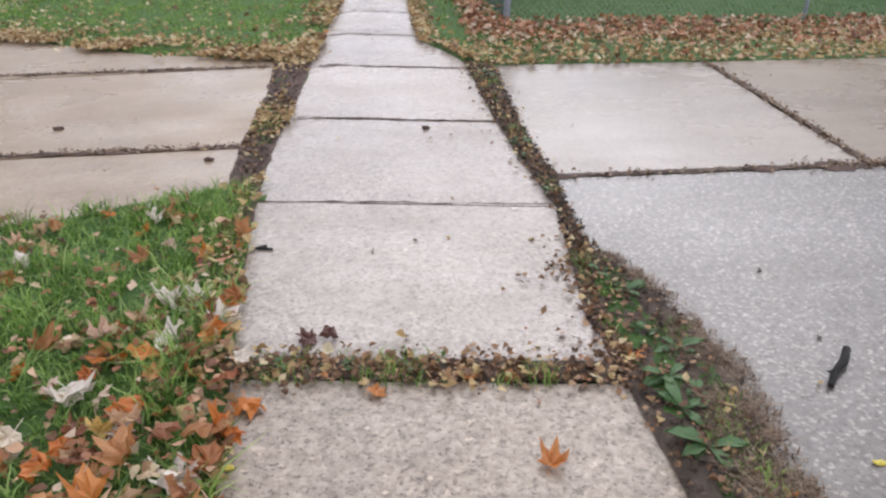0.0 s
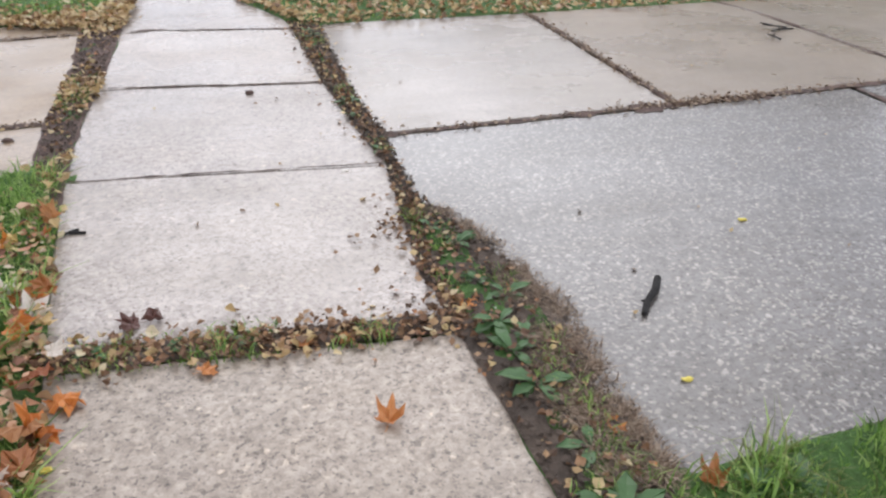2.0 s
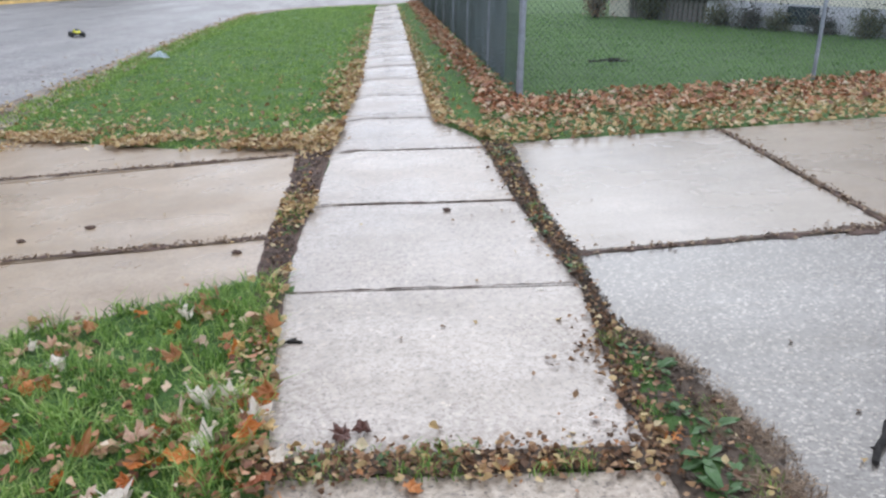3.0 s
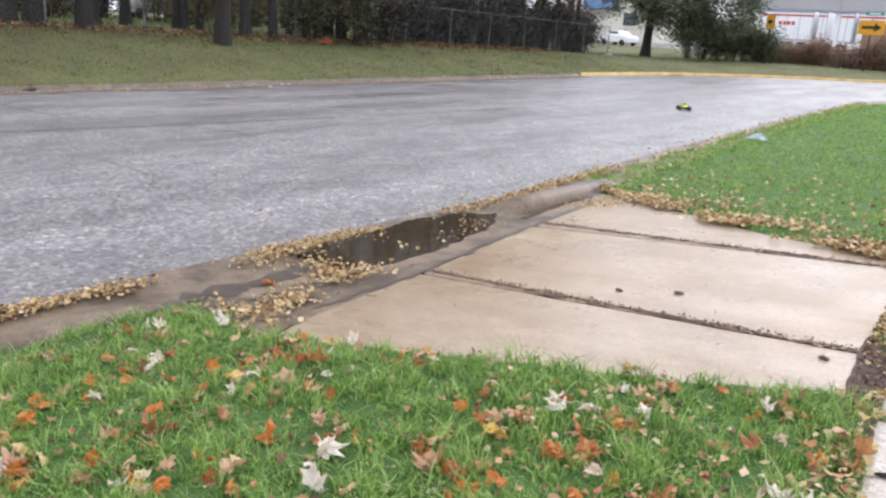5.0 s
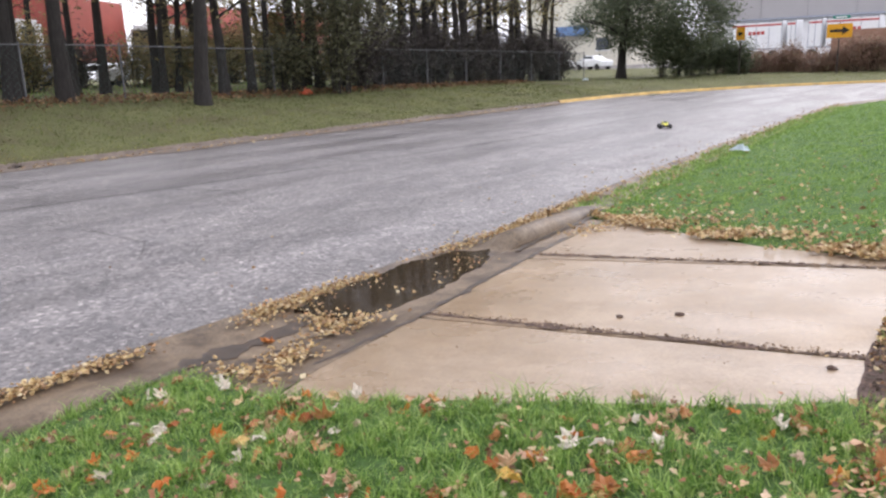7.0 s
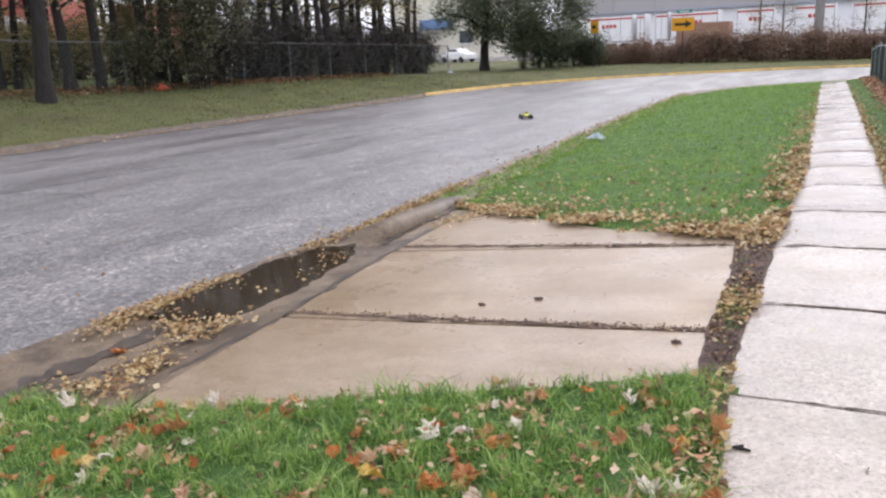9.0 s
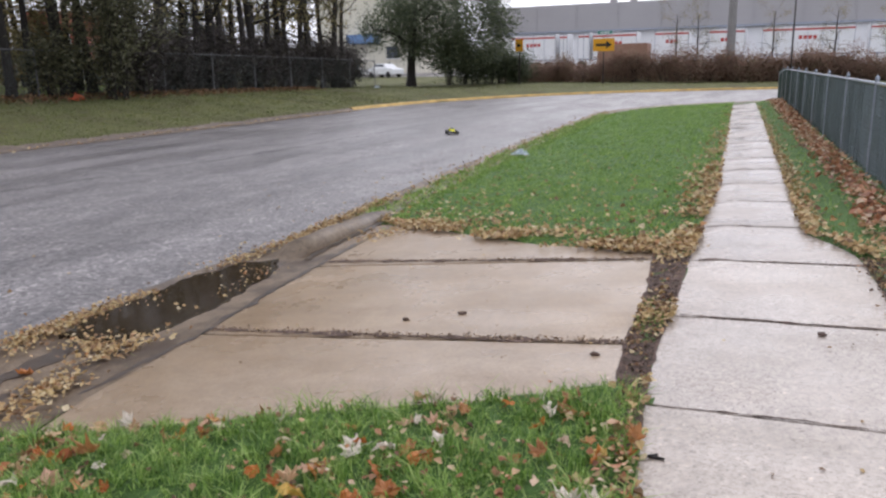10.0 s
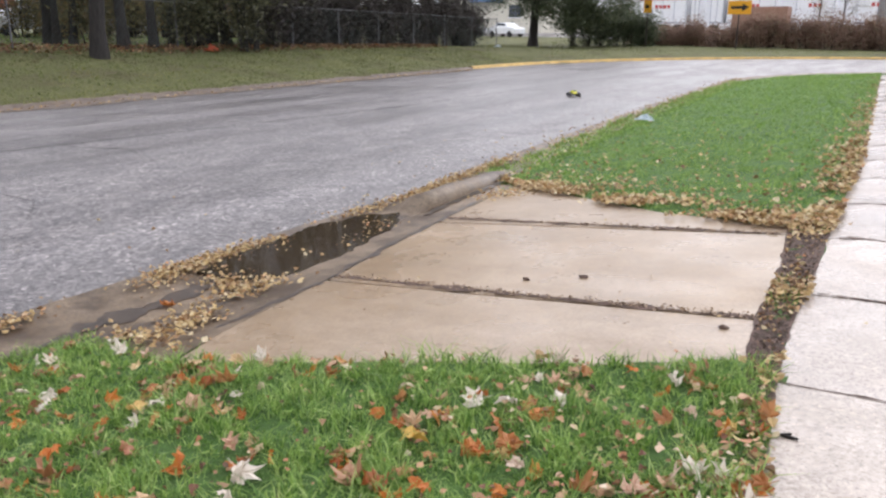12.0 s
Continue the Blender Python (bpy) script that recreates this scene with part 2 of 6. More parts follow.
APRON = [(-0.93, 5.2), (-1.03, 6.0), (-1.08, 7.05), (-1.24, 8.4), (-2.46, 8.85), (-3.76, 9.7), (-4.95, 10.6), (-4.72, 8.35), (-4.5, 6.8), (-4.34, 5.95), (-4.3, 5.2), (-4.15, 4.5), (-4.0, 4.02),
         (-3.38, 4.27), (-2.46, 4.6), (-1.6, 4.88)]
DRIVE = [(drive_left(y), y) for y in (2.68, 3.05, 3.5, 4.05, 4.5, 5.0, 5.6, 6.8, 8.17)] + [(2.45, 8.15), (4.2, 8.22), (5.8, 8.9), (9, 9.4), (16, 9.6), (16, 2.6), (3.0, 2.72), (1.8, 2.76), (1.25, 2.72)]
WALK = [(walk_left(y), y) for y in (-6, 2.9, 3.8, 4.7, 6.5, 8.0, 9.5, 12, 40.5)] + [(walk_right(y), y) for y in (40.5, 12, 9.2, 8.6, 8.2, 6.5, 5.3, 4.9, 3.5, 2.6, -6)]
FOOT = [(-5.3, 4.15), (-3.98, 4.02), (-4.15, 4.5), (-4.3, 5.2), (-4.3, 6.0), (-4.45, 6.8), (-4.65, 8.35), (-4.9, 10.5), (-5.3, 10.6)]
PAVED = [APRON, DRIVE, WALK, FOOT]
BOUNDS = [(min(p[0] for p in q), max(p[0] for p in q), min(p[1] for p in q), max(p[1] for p in q)) for q in PAVED]


def paved(x, y, rim=0.0):
    """How far a place lies inside the paving."""
    best = 0.0
    for q, (a, b, c, d) in zip(PAVED, BOUNDS):
        if a <= x <= b and c <= y <= d and inside((x, y), q):
            best = max(best, edge_dist((x, y), q))
    u, v = across(x, y)
    n = lerp(NEAR, v)
    if FAR - 0.35 < u < n + 0.75:
        best = max(best, min(u - FAR + 0.35, n + 0.75 - u))
    return best


def part(name, bm, mat, parent=None, label=""):
    me = bpy.data.meshes.new(name)
    bm.to_mesh(me)
    bm.free()
    me.materials.append(mat)
    ob = new(name, me)
    if parent:
        ob.parent = parent
    if label:
        ob["label"] = label
    return ob


def raw(name, verts, faces, mat, parent=None, smooth=False):
    me = bpy.data.meshes.new(name)
    me.from_pydata(verts, [], faces)
    me.materials.append(mat)
    if smooth:
        me.shade_smooth()
    me.update()
    ob = new(name, me)
    if parent:
        ob.parent = parent
    return ob


def steps(*spans):
    out = []
    for a, b, s in spans:
        k = max(1, round((b - a) / s))
        out += [a + (b - a) * i / k for i in range(k)]
    return out + [spans[-1][1]]


def build_ground():
    xs = steps((-420, -90, 40), (-90, -30, 5), (-30, -20, 0.5), (-20, -18, 0.25), (-18, -6.6, 1.2), (-6.6, 2.0, 0.13), (2.0, 8, 0.5), (8, 30, 2), (30, 420, 40))
    ys = steps((-400, -20, 40), (-20, 0, 2), (0, 13, 0.16), (13, 40, 0.6), (40, 62, 1.0), (62, 100, 5), (100, 500, 50))
    verts, faces = [], []
    for y in ys:
        for x in xs:
            d = paved(x, y)
            z = height(x, y) - 0.10 * sm(0.02, 0.16, d)
            if d == 0:
                z += 0.012 * noise.noise((x * 2, y * 2, 0)) + 0.01
            verts.append((x, y, z))
    w = len(xs)
    for j in range(len(ys) - 1):
        for i in range(w - 1):
            faces.append((j * w + i, j * w + i + 1, (j + 1) * w + i + 1, (j + 1) * w + i))
    return raw("ground", verts, faces, M_TURF, smooth=True)


tagged(build_ground(), "damp autumn turf and soil of the verges and yards", "ground", kind="structure")


def road_strip(u0, u1, cols, y0, y1, dy, lift=0.0, wob=0.0, near=False):
    """A sheet between two lines along the road, bend included. Offsets are from the near edge if near is set."""
    y = y0
    stations = []
    while y < min(y1, BEND_Y):
        stations.append(("s", y))
        y += dy
    if y1 > BEND_Y:
        stations += [("b", a) for a in np.linspace(0, math.pi / 2, 40)]
        stations += [("e", x) for x in np.linspace(7, 120, 24)]
    verts, faces = [], []
    for kind, s in stations:
        v = s if kind == "s" else BEND_Y
        n = lerp(NEAR, v)
        for i in range(cols + 1):
            f = i / cols
            a, b = (n + u0, n + u1) if near else (u0, n + u1)
            u = a + (b - a) * f
            if wob and i in (0, cols):
                u += wob * noise.noise((s * 3.1, i, 7.7))
            if kind == "s":
                x, yy = u, s
            elif kind == "b":
                r = BEND_X - u
                x, yy = BEND_X - r * math.cos(s), BEND_Y + r * math.sin(s)
            else:
                x, yy = s, BEND_Y + BEND_X - u
            verts.append((x, yy, u, n))
    m = cols + 1
    out = []
    for x, yy, u, n in verts:
        out.append((x, yy, height(x, yy) + lift))
    for j in range(len(stations) - 1):
        for i in range(cols):
            faces.append((j * m + i, j * m + i + 1, (j + 1) * m + i + 1, (j + 1) * m + i))
    return out, faces


v, f = road_strip(FAR + 0.002, 0.02, 14, -60, 60, 0.5, 0.0, 0.0)
road = tagged(raw("road", v, f, M_ROAD, smooth=True), "worn grey asphalt road, damp, with tar lines and cracks", "road", kind="structure")


def slab(name, poly, mat, parent, thick=0.09, lift=0.0, tilt=(0, 0), cut=0.5):
    """A paving slab that follows the ground, with a rounded, slightly ragged edge."""
    pts = []
    k = len(poly)
    for i in range(k):
        (ax, ay), (bx, by) = poly[i], poly[(i + 1) % k]
        d = math.hypot(bx - ax, by - ay)
        s = max(1, int(d / 0.22))
        for j in range(s):
            t = j / s
            x, y = ax + (bx - ax) * t, ay + (by - ay) * t
            if 0 < j:
                x += 0.008 * noise.noise((x * 9, y * 9, 1.5))
                y += 0.008 * noise.noise((x * 9, y * 9, 5.5))
            pts.append((x, y))
    cx, cy = sum(p[0] for p in pts) / len(pts), sum(p[1] for p in pts) / len(pts)
    bm = bmesh.new()
    top = lambda x, y, e: height(x, y) + lift + tilt[0] * (x - cx) + tilt[1] * (y - cy) - e
    rings = []
    for ins, e in ((0.0, thick), (0.0, 0.012), (0.012, 0.0)):
        ring = []
        for x, y in pts:
            d = math.hypot(cx - x, cy - y) + 1e-6
            qx, qy = x + (cx - x) / d * ins, y + (cy - y) / d * ins
            ring.append(bm.verts.new((qx, qy, top(qx, qy, e))))
        rings.append(ring)
    for a, b in zip(rings, rings[1:]):
        for i in range(len(pts)):
            j = (i + 1) % len(pts)
            bm.faces.new((a[i], a[j], b[j], b[i]))
    cap = bm.faces.new(rings[-1])
    bmesh.ops.recalc_face_normals(bm, faces=bm.faces)
    bmesh.ops.triangulate(bm, faces=[cap])
    return part(name, bm, mat, parent)


def clip_poly(poly, axis, lo, hi):
    """Cut an outline to a band along one axis."""
    for sign, lim in ((1, lo), (-1, -hi)):
        out = []
        for p, q in zip(poly, poly[1:] + poly[:1]):
            a, b = sign * p[axis] - lim, sign * q[axis] - lim
            if a >= 0:
                out.append(p)
            if (a >= 0) != (b >= 0):
                t = a / (a - b)
                out.append((p[0] + (q[0] - p[0]) * t, p[1] + (q[1] - p[1]) * t))
        poly = out
    return poly


# public walk: one slab after another, a wide muddy joint at 3.5 m
walkway = tagged(new("sidewalk"), "damp speckled concrete sidewalk of separate slabs", "sidewalk", kind="structure")
JOINTS = [-6, -4, -2.5, -1, 0.5, 2.0, 3.46] + [3.56, 4.92, 6.38, 7.97] + [9.45 + 1.5 * i for i in range(21)]
for i, (a, b) in enumerate(zip(JOINTS, JOINTS[1:])):
    if (a, b) == (3.46, 3.56):
        continue
    g = 0.004 if b != 3.46 else 0.0
    poly = [(walk_left(y), y) for y in np.linspace(a + g, b - g, 5)] + [(walk_right(y), y) for y in np.linspace(b - g, a + g, 5)]
    if a == 4.92 or b == 4.92:
        g = 0.003
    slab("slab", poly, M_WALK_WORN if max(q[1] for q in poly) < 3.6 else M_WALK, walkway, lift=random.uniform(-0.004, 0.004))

# street side of the driveway
apron = tagged(new("driveway_apron"), "wet tan concrete driveway apron sloping to the gutter", "driveway", kind="structure")
for lo, hi in ((0, 5.82), (5.87, 8.06), (8.11, 12)):
    slab("slab", clip_poly(APRON, 1, lo, hi), M_APRON, apron)

# house side of the driveway
drive = tagged(new("driveway"), "wet grey concrete driveway of cracked slabs", "driveway", kind="structure")
SKEW = 0.035


def cross_joint(x):
    return 5.41 + SKEW * (x - 2.5)


flat_drive = [(x, y - SKEW * (x - 2.5)) for x, y in DRIVE]
for x0, x1, y0, y1, mat in ((0, 3.68, 0, 5.38, M_DRIVE), (3.74, 20, 0, 5.38, M_DRIVE), (0, 2.47, 5.44, 12, M_DRIVE_PALE), (2.52, 4.45, 5.44, 12, M_DRIVE_TAN), (4.5, 20, 5.44, 12, M_DRIVE_TAN)):
    cut = clip_poly(clip_poly(flat_drive, 1, y0, y1), 0, x0, x1)
    slab("slab", [(x, y + SKEW * (x - 2.5)) for x, y in cut], mat, drive)


def sheet(name, left, right, mat, lift=0.004, rough=0.012, cols=4, label="", parent=None):
    """A thin irregular sheet between two lines on the ground."""
    verts, faces = [], []
    for (ax, ay), (bx, by) in zip(left, right):
        for i in range(cols + 1):
            t = i / cols
            x, y = ax + (bx - ax) * t, ay + (by - ay) * t
            e = 0.0 if i in (0, cols) else 1.0
            verts.append((x, y, height(x, y) + lift + e * rough * (0.6 + noise.noise((x * 11, y * 11, 3)))))
    m = cols + 1
    for j in range(len(left) - 1):
        for i in range(cols):
            faces.append((j * m + i, j * m + i + 1, (j + 1) * m + i + 1, (j + 1) * m + i))
    return raw(name, verts, faces, mat, parent, smooth=True)


def path_points(pts, step):
    out = []
    for (ax, ay), (bx, by) in zip(pts, pts[1:]):
        k = max(1, int(math.hypot(bx - ax, by - ay) / step))
        out += [(ax + (bx - ax) * i / k, ay + (by - ay) * i / k) for i in range(k)]
    return out + [pts[-1]]


def crack_strip(name, pts, width, mat, lift=0.004, wander=0.02, step=0.06, parent=None, seed=0.0):
    """A ragged line of dirt or tar along a joint or a crack."""
    line = path_points(pts, step)
    L, R = [], []
    for i, (x, y) in enumerate(line):
        a, b = line[max(0, i - 1)], line[min(len(line) - 1, i + 1)]
        dx, dy = b[0] - a[0], b[1] - a[1]
        d = math.hypot(dx, dy) + 1e-9
        nx, ny = -dy / d, dx / d
        o = wander * noise.noise((x * 4, y * 4, seed + 2))
        w = width * (0.5 + 0.8 * noise.noise((x * 5, y * 5, seed + 9)) + 0.5 * noise.noise((x * 19, y * 19, seed)))
        w = max(width * 0.12, w)
        L.append((x + nx * (o + w), y + ny * (o + w)))
        R.append((x + nx * (o - w), y + ny * (o - w)))
    return sheet(name, L, R, mat, lift, 0.006, 2, parent=parent)


# ---- gutter, kerbs, puddle ----
def kerb_near():
    """Rolled concrete kerb with its pan: low across the apron, humped beside it."""
    verts, faces = [], []
    stations = [("s", y) for y in steps((-40, 0, 1.0), (0, 13, 0.2), (13, 34, 0.7))] + [("b", t) for t in np.linspace(0.02, math.pi / 2, 36)]
    prof = [(0.0, 0.006), (0.12, -0.004), (0.3, -0.012), (0.42, 0.0), (0.52, 0.0), (0.64, 0.0), (0.72, -0.02), (0.74, -0.12)]
    for kind, k in stations:
        y = k if kind == "s" else BEND_Y
        n = lerp(NEAR, y)
        hump = sm(8.42, 8.55, y) * (0.17 - 0.05 * sm(9.3, 10.2, y) - 0.12 * sm(10.5, 11.6, y)) + (1 - sm(3.6, 4.4, y)) * 0.04
        for o, dz in prof:
            x, yy = n + o + 0.012 * noise.noise((o * 5, y * 3, 4)), y
            if kind == "b":
                r = BEND_X - x
                x, yy = BEND_X - r * math.cos(k), BEND_Y + r * math.sin(k)
            up = hump * sm(0.26, 0.5, o) if o < 0.66 else hump * 0.8
            verts.append((x, yy, height(x, yy) + dz + up + 0.004 + 0.006 * noise.noise((x * 6, yy * 6, 8))))
    m = len(prof)
    for j in range(len(stations) - 1):
        for i in range(m - 1):
            faces.append((j * m + i, j * m + i + 1, (j + 1) * m + i + 1, (j + 1) * m + i))
    return raw("kerb_near", verts, faces, M_GUTTER, smooth=True)


tagged(kerb_near(), "stained concrete gutter pan and rolled kerb", "kerb", kind="structure")

# the strip between the pan and the apron slabs
sheet("trim_apron_foot", [(lerp(NEAR, y) + 0.7, y) for y in np.linspace(3.9, 10.4, 40)], [(max(-4.98, lerp([(3.9, -4.0), (4.5, -4.15), (5.95, -4.34), (6.8, -4.5), (8.35, -4.72), (10.6, -4.95)], y)) + 0.01, y) for y in np.linspace(3.9, 10.4, 40)],
      M_GUTTER, 0.002, 0.006, 6)
tagged(bpy.data.objects["trim_apron_foot"], "dirty worn concrete strip at the foot of the apron", "gutter", kind="structure")

mw, nt, b = material("puddle_water")
b.inputs["Base Color"].default_value = (0.028, 0.019, 0.012, 1)
b.inputs["Roughness"].default_value = 0.03
b.inputs["IOR"].default_value = 1.33
bump(nt, b, noise_out(nt, 9, 3), 0.12, 0.01)
M_WATER = mw


def puddle():
    edge = [(-5.5, 5.52), (-5.63, 6.15), (-5.7, 7.1), (-5.56, 7.95), (-5.3, 8.25), (-5.05, 7.9), (-4.9, 7.4), (-4.8, 6.85), (-4.74, 6.15), (-4.72, 5.68), (-5.05, 5.48)]
    pts = [(x + 0.08 * noise.noise((x * 4, y * 4, 1)) + 0.05 * noise.noise((x * 13, y * 13, 1)), y + 0.12 * noise.noise((x * 4, y * 4, 6))) for x, y in path_points(edge + edge[:1], 0.08)[:-1]]
    bm = bmesh.new()
    vs = [bm.verts.new((x, y, -0.424)) for x, y in pts]
    lo = [bm.verts.new((x, y, -0.49)) for x, y in pts]
    top = bm.faces.new(vs)
    for i in range(len(vs)):
        j = (i + 1) % len(vs)
        bm.faces.new((lo[i], lo[j], vs[j], vs[i]))
    bmesh.ops.recalc_face_normals(bm, faces=bm.faces)
    bmesh.ops.triangulate(bm, faces=[top])
    return part("puddle", bm, M_WATER)


tagged(puddle(), "dark still rain puddle lying in the gutter", "puddle", kind="structure")


def kerb_far():
    """Far kerb, bare concrete and then painted yellow round the bend."""
    prof = [(0.04, 0.0), (0.0, 0.05), (-0.05, 0.075), (-0.17, 0.075), (-0.2, 0.0)]
    made = []
    for name, st, mat in (("kerb_far", [("s", y) for y in np.arange(-40, 33.01, 0.8)], M_GUTTER),
                          ("kerb_yellow", [("s", 33.0), ("s", 33.5)] + [("b", a) for a in np.linspace(0, math.pi / 2, 44)] + [("e", x) for x in (7, 12, 20, 40)], M_YELLOW)):
        verts, faces = [], []
        for k, s in st:
            for o, dz in prof:
                u = FAR + o
                if k == "s":
                    x, y = u, s
                elif k == "b":
                    r = BEND_X - u
                    x, y = BEND_X - r * math.cos(s), BEND_Y + r * math.sin(s)
                else:
                    x, y = s, BEND_Y + BEND_X - u
                verts.append((x, y, -0.28 + dz + 0.01 * noise.noise((x, y, 2)) + (0.06 if mat is M_YELLOW and dz else 0)))
        m = len(prof)
        for j in range(len(st) - 1):
            for i in range(m - 1):
                faces.append((j * m + i, j * m + i + 1, (j + 1) * m + i + 1, (j + 1) * m + i))
        made.append(raw(name, verts, faces, mat, smooth=True))
    return made


ka, kb = kerb_far()
tagged(ka, "worn grey concrete kerb half hidden by turf", "kerb", kind="structure")
tagged(kb, "concrete kerb painted yellow round the bend", "kerb", kind="structure")
ys = np.linspace(-30, 33, 190)
tagged(sheet("dirt_edge", [(FAR - 0.22 - 0.25 * noise.noise((y * 0.7, 1, 4)) - 0.12 * noise.noise((y * 2.9, 6, 4)), y) for y in ys], [(FAR + 0.75 + 0.45 * noise.noise((y * 0.35, 2, 8)) + 0.15 * noise.noise((y * 2.1, 4, 8)), y) for y in ys], M_GRIT, 0.012, 0.012, 10),
       "brown grit and silt washed along the far road edge", "soil", kind="structure")

# ---- dirt between the slabs ----
ys = np.linspace(2.3, 8.25, 90)
tagged(sheet("dirt_strip", [(walk_right(y) - 0.015 + 0.02 * noise.noise((y * 9, 1, 1)), y) for y in ys], [(drive_left(y) + 0.02 + 0.04 * noise.noise((y * 6, 2, 2)), y) for y in ys], M_SOIL, 0.004, 0.009, 9),
       "dark soil strip between sidewalk and driveway", "soil", kind="structure")
ys = np.linspace(4.6, 8.7, 60)
tagged(sheet("dirt_strip", [(apron_right(y) - 0.02 + 0.03 * noise.noise((y * 7, 3, 1)), y) for y in ys], [(walk_left(y) + 0.015 + 0.02 * noise.noise((y * 8, 5, 2)), y) for y in ys], M_CRACK, 0.005, 0.012, 5),
       "bare brown soil strip between sidewalk and apron", "soil", kind="structure")
xs = np.linspace(-0.6, 0.74, 30)
tagged(sheet("dirt_strip", [(x, 3.46 - 0.008 + 0.02 * noise.noise((x * 7, 3, 1))) for x in xs], [(x, 3.56 + 0.008 + 0.02 * noise.noise((x * 7, 8, 1))) for x in xs], M_SOIL, 0.004, 0.012, 5),
       "muddy joint across the sidewalk", "soil", kind="structure")


def joint(pts, width, parent, seed, wander=0.02):
    return crack_strip("joint_dirt", pts, width, M_CRACK, 0.004, wander, 0.035, parent, seed)


joint([(x, cross_joint(x)) for x in (0.75, 2.5, 3.7, 9)], 0.05, drive, 1)
joint([(2.49, 5.4), (2.49, 8.15)], 0.035, drive, 2)
joint([(3.71, 5.4), (3.73, 2.75)], 0.04, drive, 3)
joint([(4.47, 5.45), (4.47, 8.3)], 0.035, drive, 4)
joint([(x, cross_joint(x) - 0.01) for x in (2.2, 3.1)], 0.085, drive, 14)
joint([(-1.0, 5.845), (-4.34, 5.95)], 0.06, apron, 5)
joint([(-1.28, 8.085), (-4.72, 8.3)], 0.065, apron, 6)
joint([(-0.78, 6.38), (0.52, 6.40)], 0.022, walkway, 7)
joint([(-0.82, 7.97), (0.43, 7.99)], 0.028, walkway, 8)
joint([(-0.76, 4.92), (0.66, 4.94)], 0.007, walkway, 9)
for i in range(8):
    y = 9.45 + 1.5 * i
    joint([(walk_left(y), y), (walk_right(y), y)], 0.012, walkway, 20 + i, 0.004)

M_SILT_SHADE = plain("wet_silt_and_gap_shade", (0.06, 0.042, 0.03), 0.42, 0, 0.5, 6, 0.3, 0.004)
kn = bpy.data.objects["kerb_near"]
# Dirt behind the kerb hump, with the gap's shadow put into its colour.
crack_strip("silt", [(-5.0, 8.35), (-5.12, 9.2), (-5.2, 10.5)], 0.085, M_SILT_SHADE, 0.02, 0.03, 0.05, kn, 41)
crack_strip("silt", [(-4.25, 4.6), (-4.34, 5.95), (-4.5, 6.8), (-4.74, 8.35), (-4.85, 9.2)], 0.05, M_SILT_SHADE, 0.006, 0.05, 0.05, kn, 42)
crack_strip("silt", [(-5.15, 3.5), (-5.2, 4.2), (-5.15, 4.9), (-5.2, 5.5)], 0.2, M_SILT_SHADE, 0.012, 0.05, 0.05, kn, 43)
crack_strip("silt", [(-4.95, 4.0), (-4.7, 4.9), (-4.75, 5.6)], 0.1, M_SILT_SHADE, 0.008, 0.08, 0.05, kn, 44)
M_TAR = plain("tar_seam", (0.055, 0.053, 0.053), 0.5, 0, 0.3, 10, 0.2)
for k, (pts, w) in enumerate([
        ([(-13.6, -20), (-13.0, 2), (-12.1, 8.4), (-11.3, 16), (-11.2, 30), (-10.6, 38)], 0.05),
        ([(-13.9, 7.25), (-16.0, 7.15), (-17.5, 8.2)], 0.03),
        ([(-5.95, 1.84), (-7.0, 1.71), (-8.02, 1.5), (-9.04, 1.65), (-10.24, 1.54), (-11.96, 2.0), (-12.8, 2.0)], 0.03),
        ([(-10.6, 1.6), (-10.2, 2.4), (-10.4, 3.1)], 0.02),
        ([(-10.2, 8.6), (-11.0, 8.9), (-12.0, 8.4)], 0.018),
        ([(-8.2, 5.6), (-8.9, 6.1), (-10.2, 6.0)], 0.012)]):
    crack_strip("tar_crack", pts, w, M_TAR, 0.003, 0.06, 0.12, road, 30 + k)

# ---- grass ----
M_BLADE = per_island("grass_blade", [(0.0, (0.03, 0.075, 0.015)), (0.3, (0.12, 0.245, 0.045)), (0.62, (0.31, 0.48, 0.11)), (0.88, (0.54, 0.67, 0.24)), (1.0, (0.66, 0.58, 0.30))], 0.45, trans=0.4, patch=5.0, weight=0.4)
M_YARD = per_island("yard_blade", [(0.0, (0.06, 0.13, 0.03)), (0.5, (0.12, 0.25, 0.055)), (1.0, (0.20, 0.34, 0.09))], 0.5, trans=0.3, patch=1.2, weight=0.6)
M_VERGE = per_island("verge_blade", [(0.0, (0.10, 0.065, 0.035)), (0.22, (0.12, 0.10, 0.04)), (0.42, (0.12, 0.16, 0.045)), (0.65, (0.22, 0.25, 0.075)), (0.85, (0.36, 0.32, 0.13)), (1.0, (0.42, 0.34, 0.19))], 0.6, trans=0.3, patch=0.45, weight=0.6)
rng = np.random.default_rng(4)


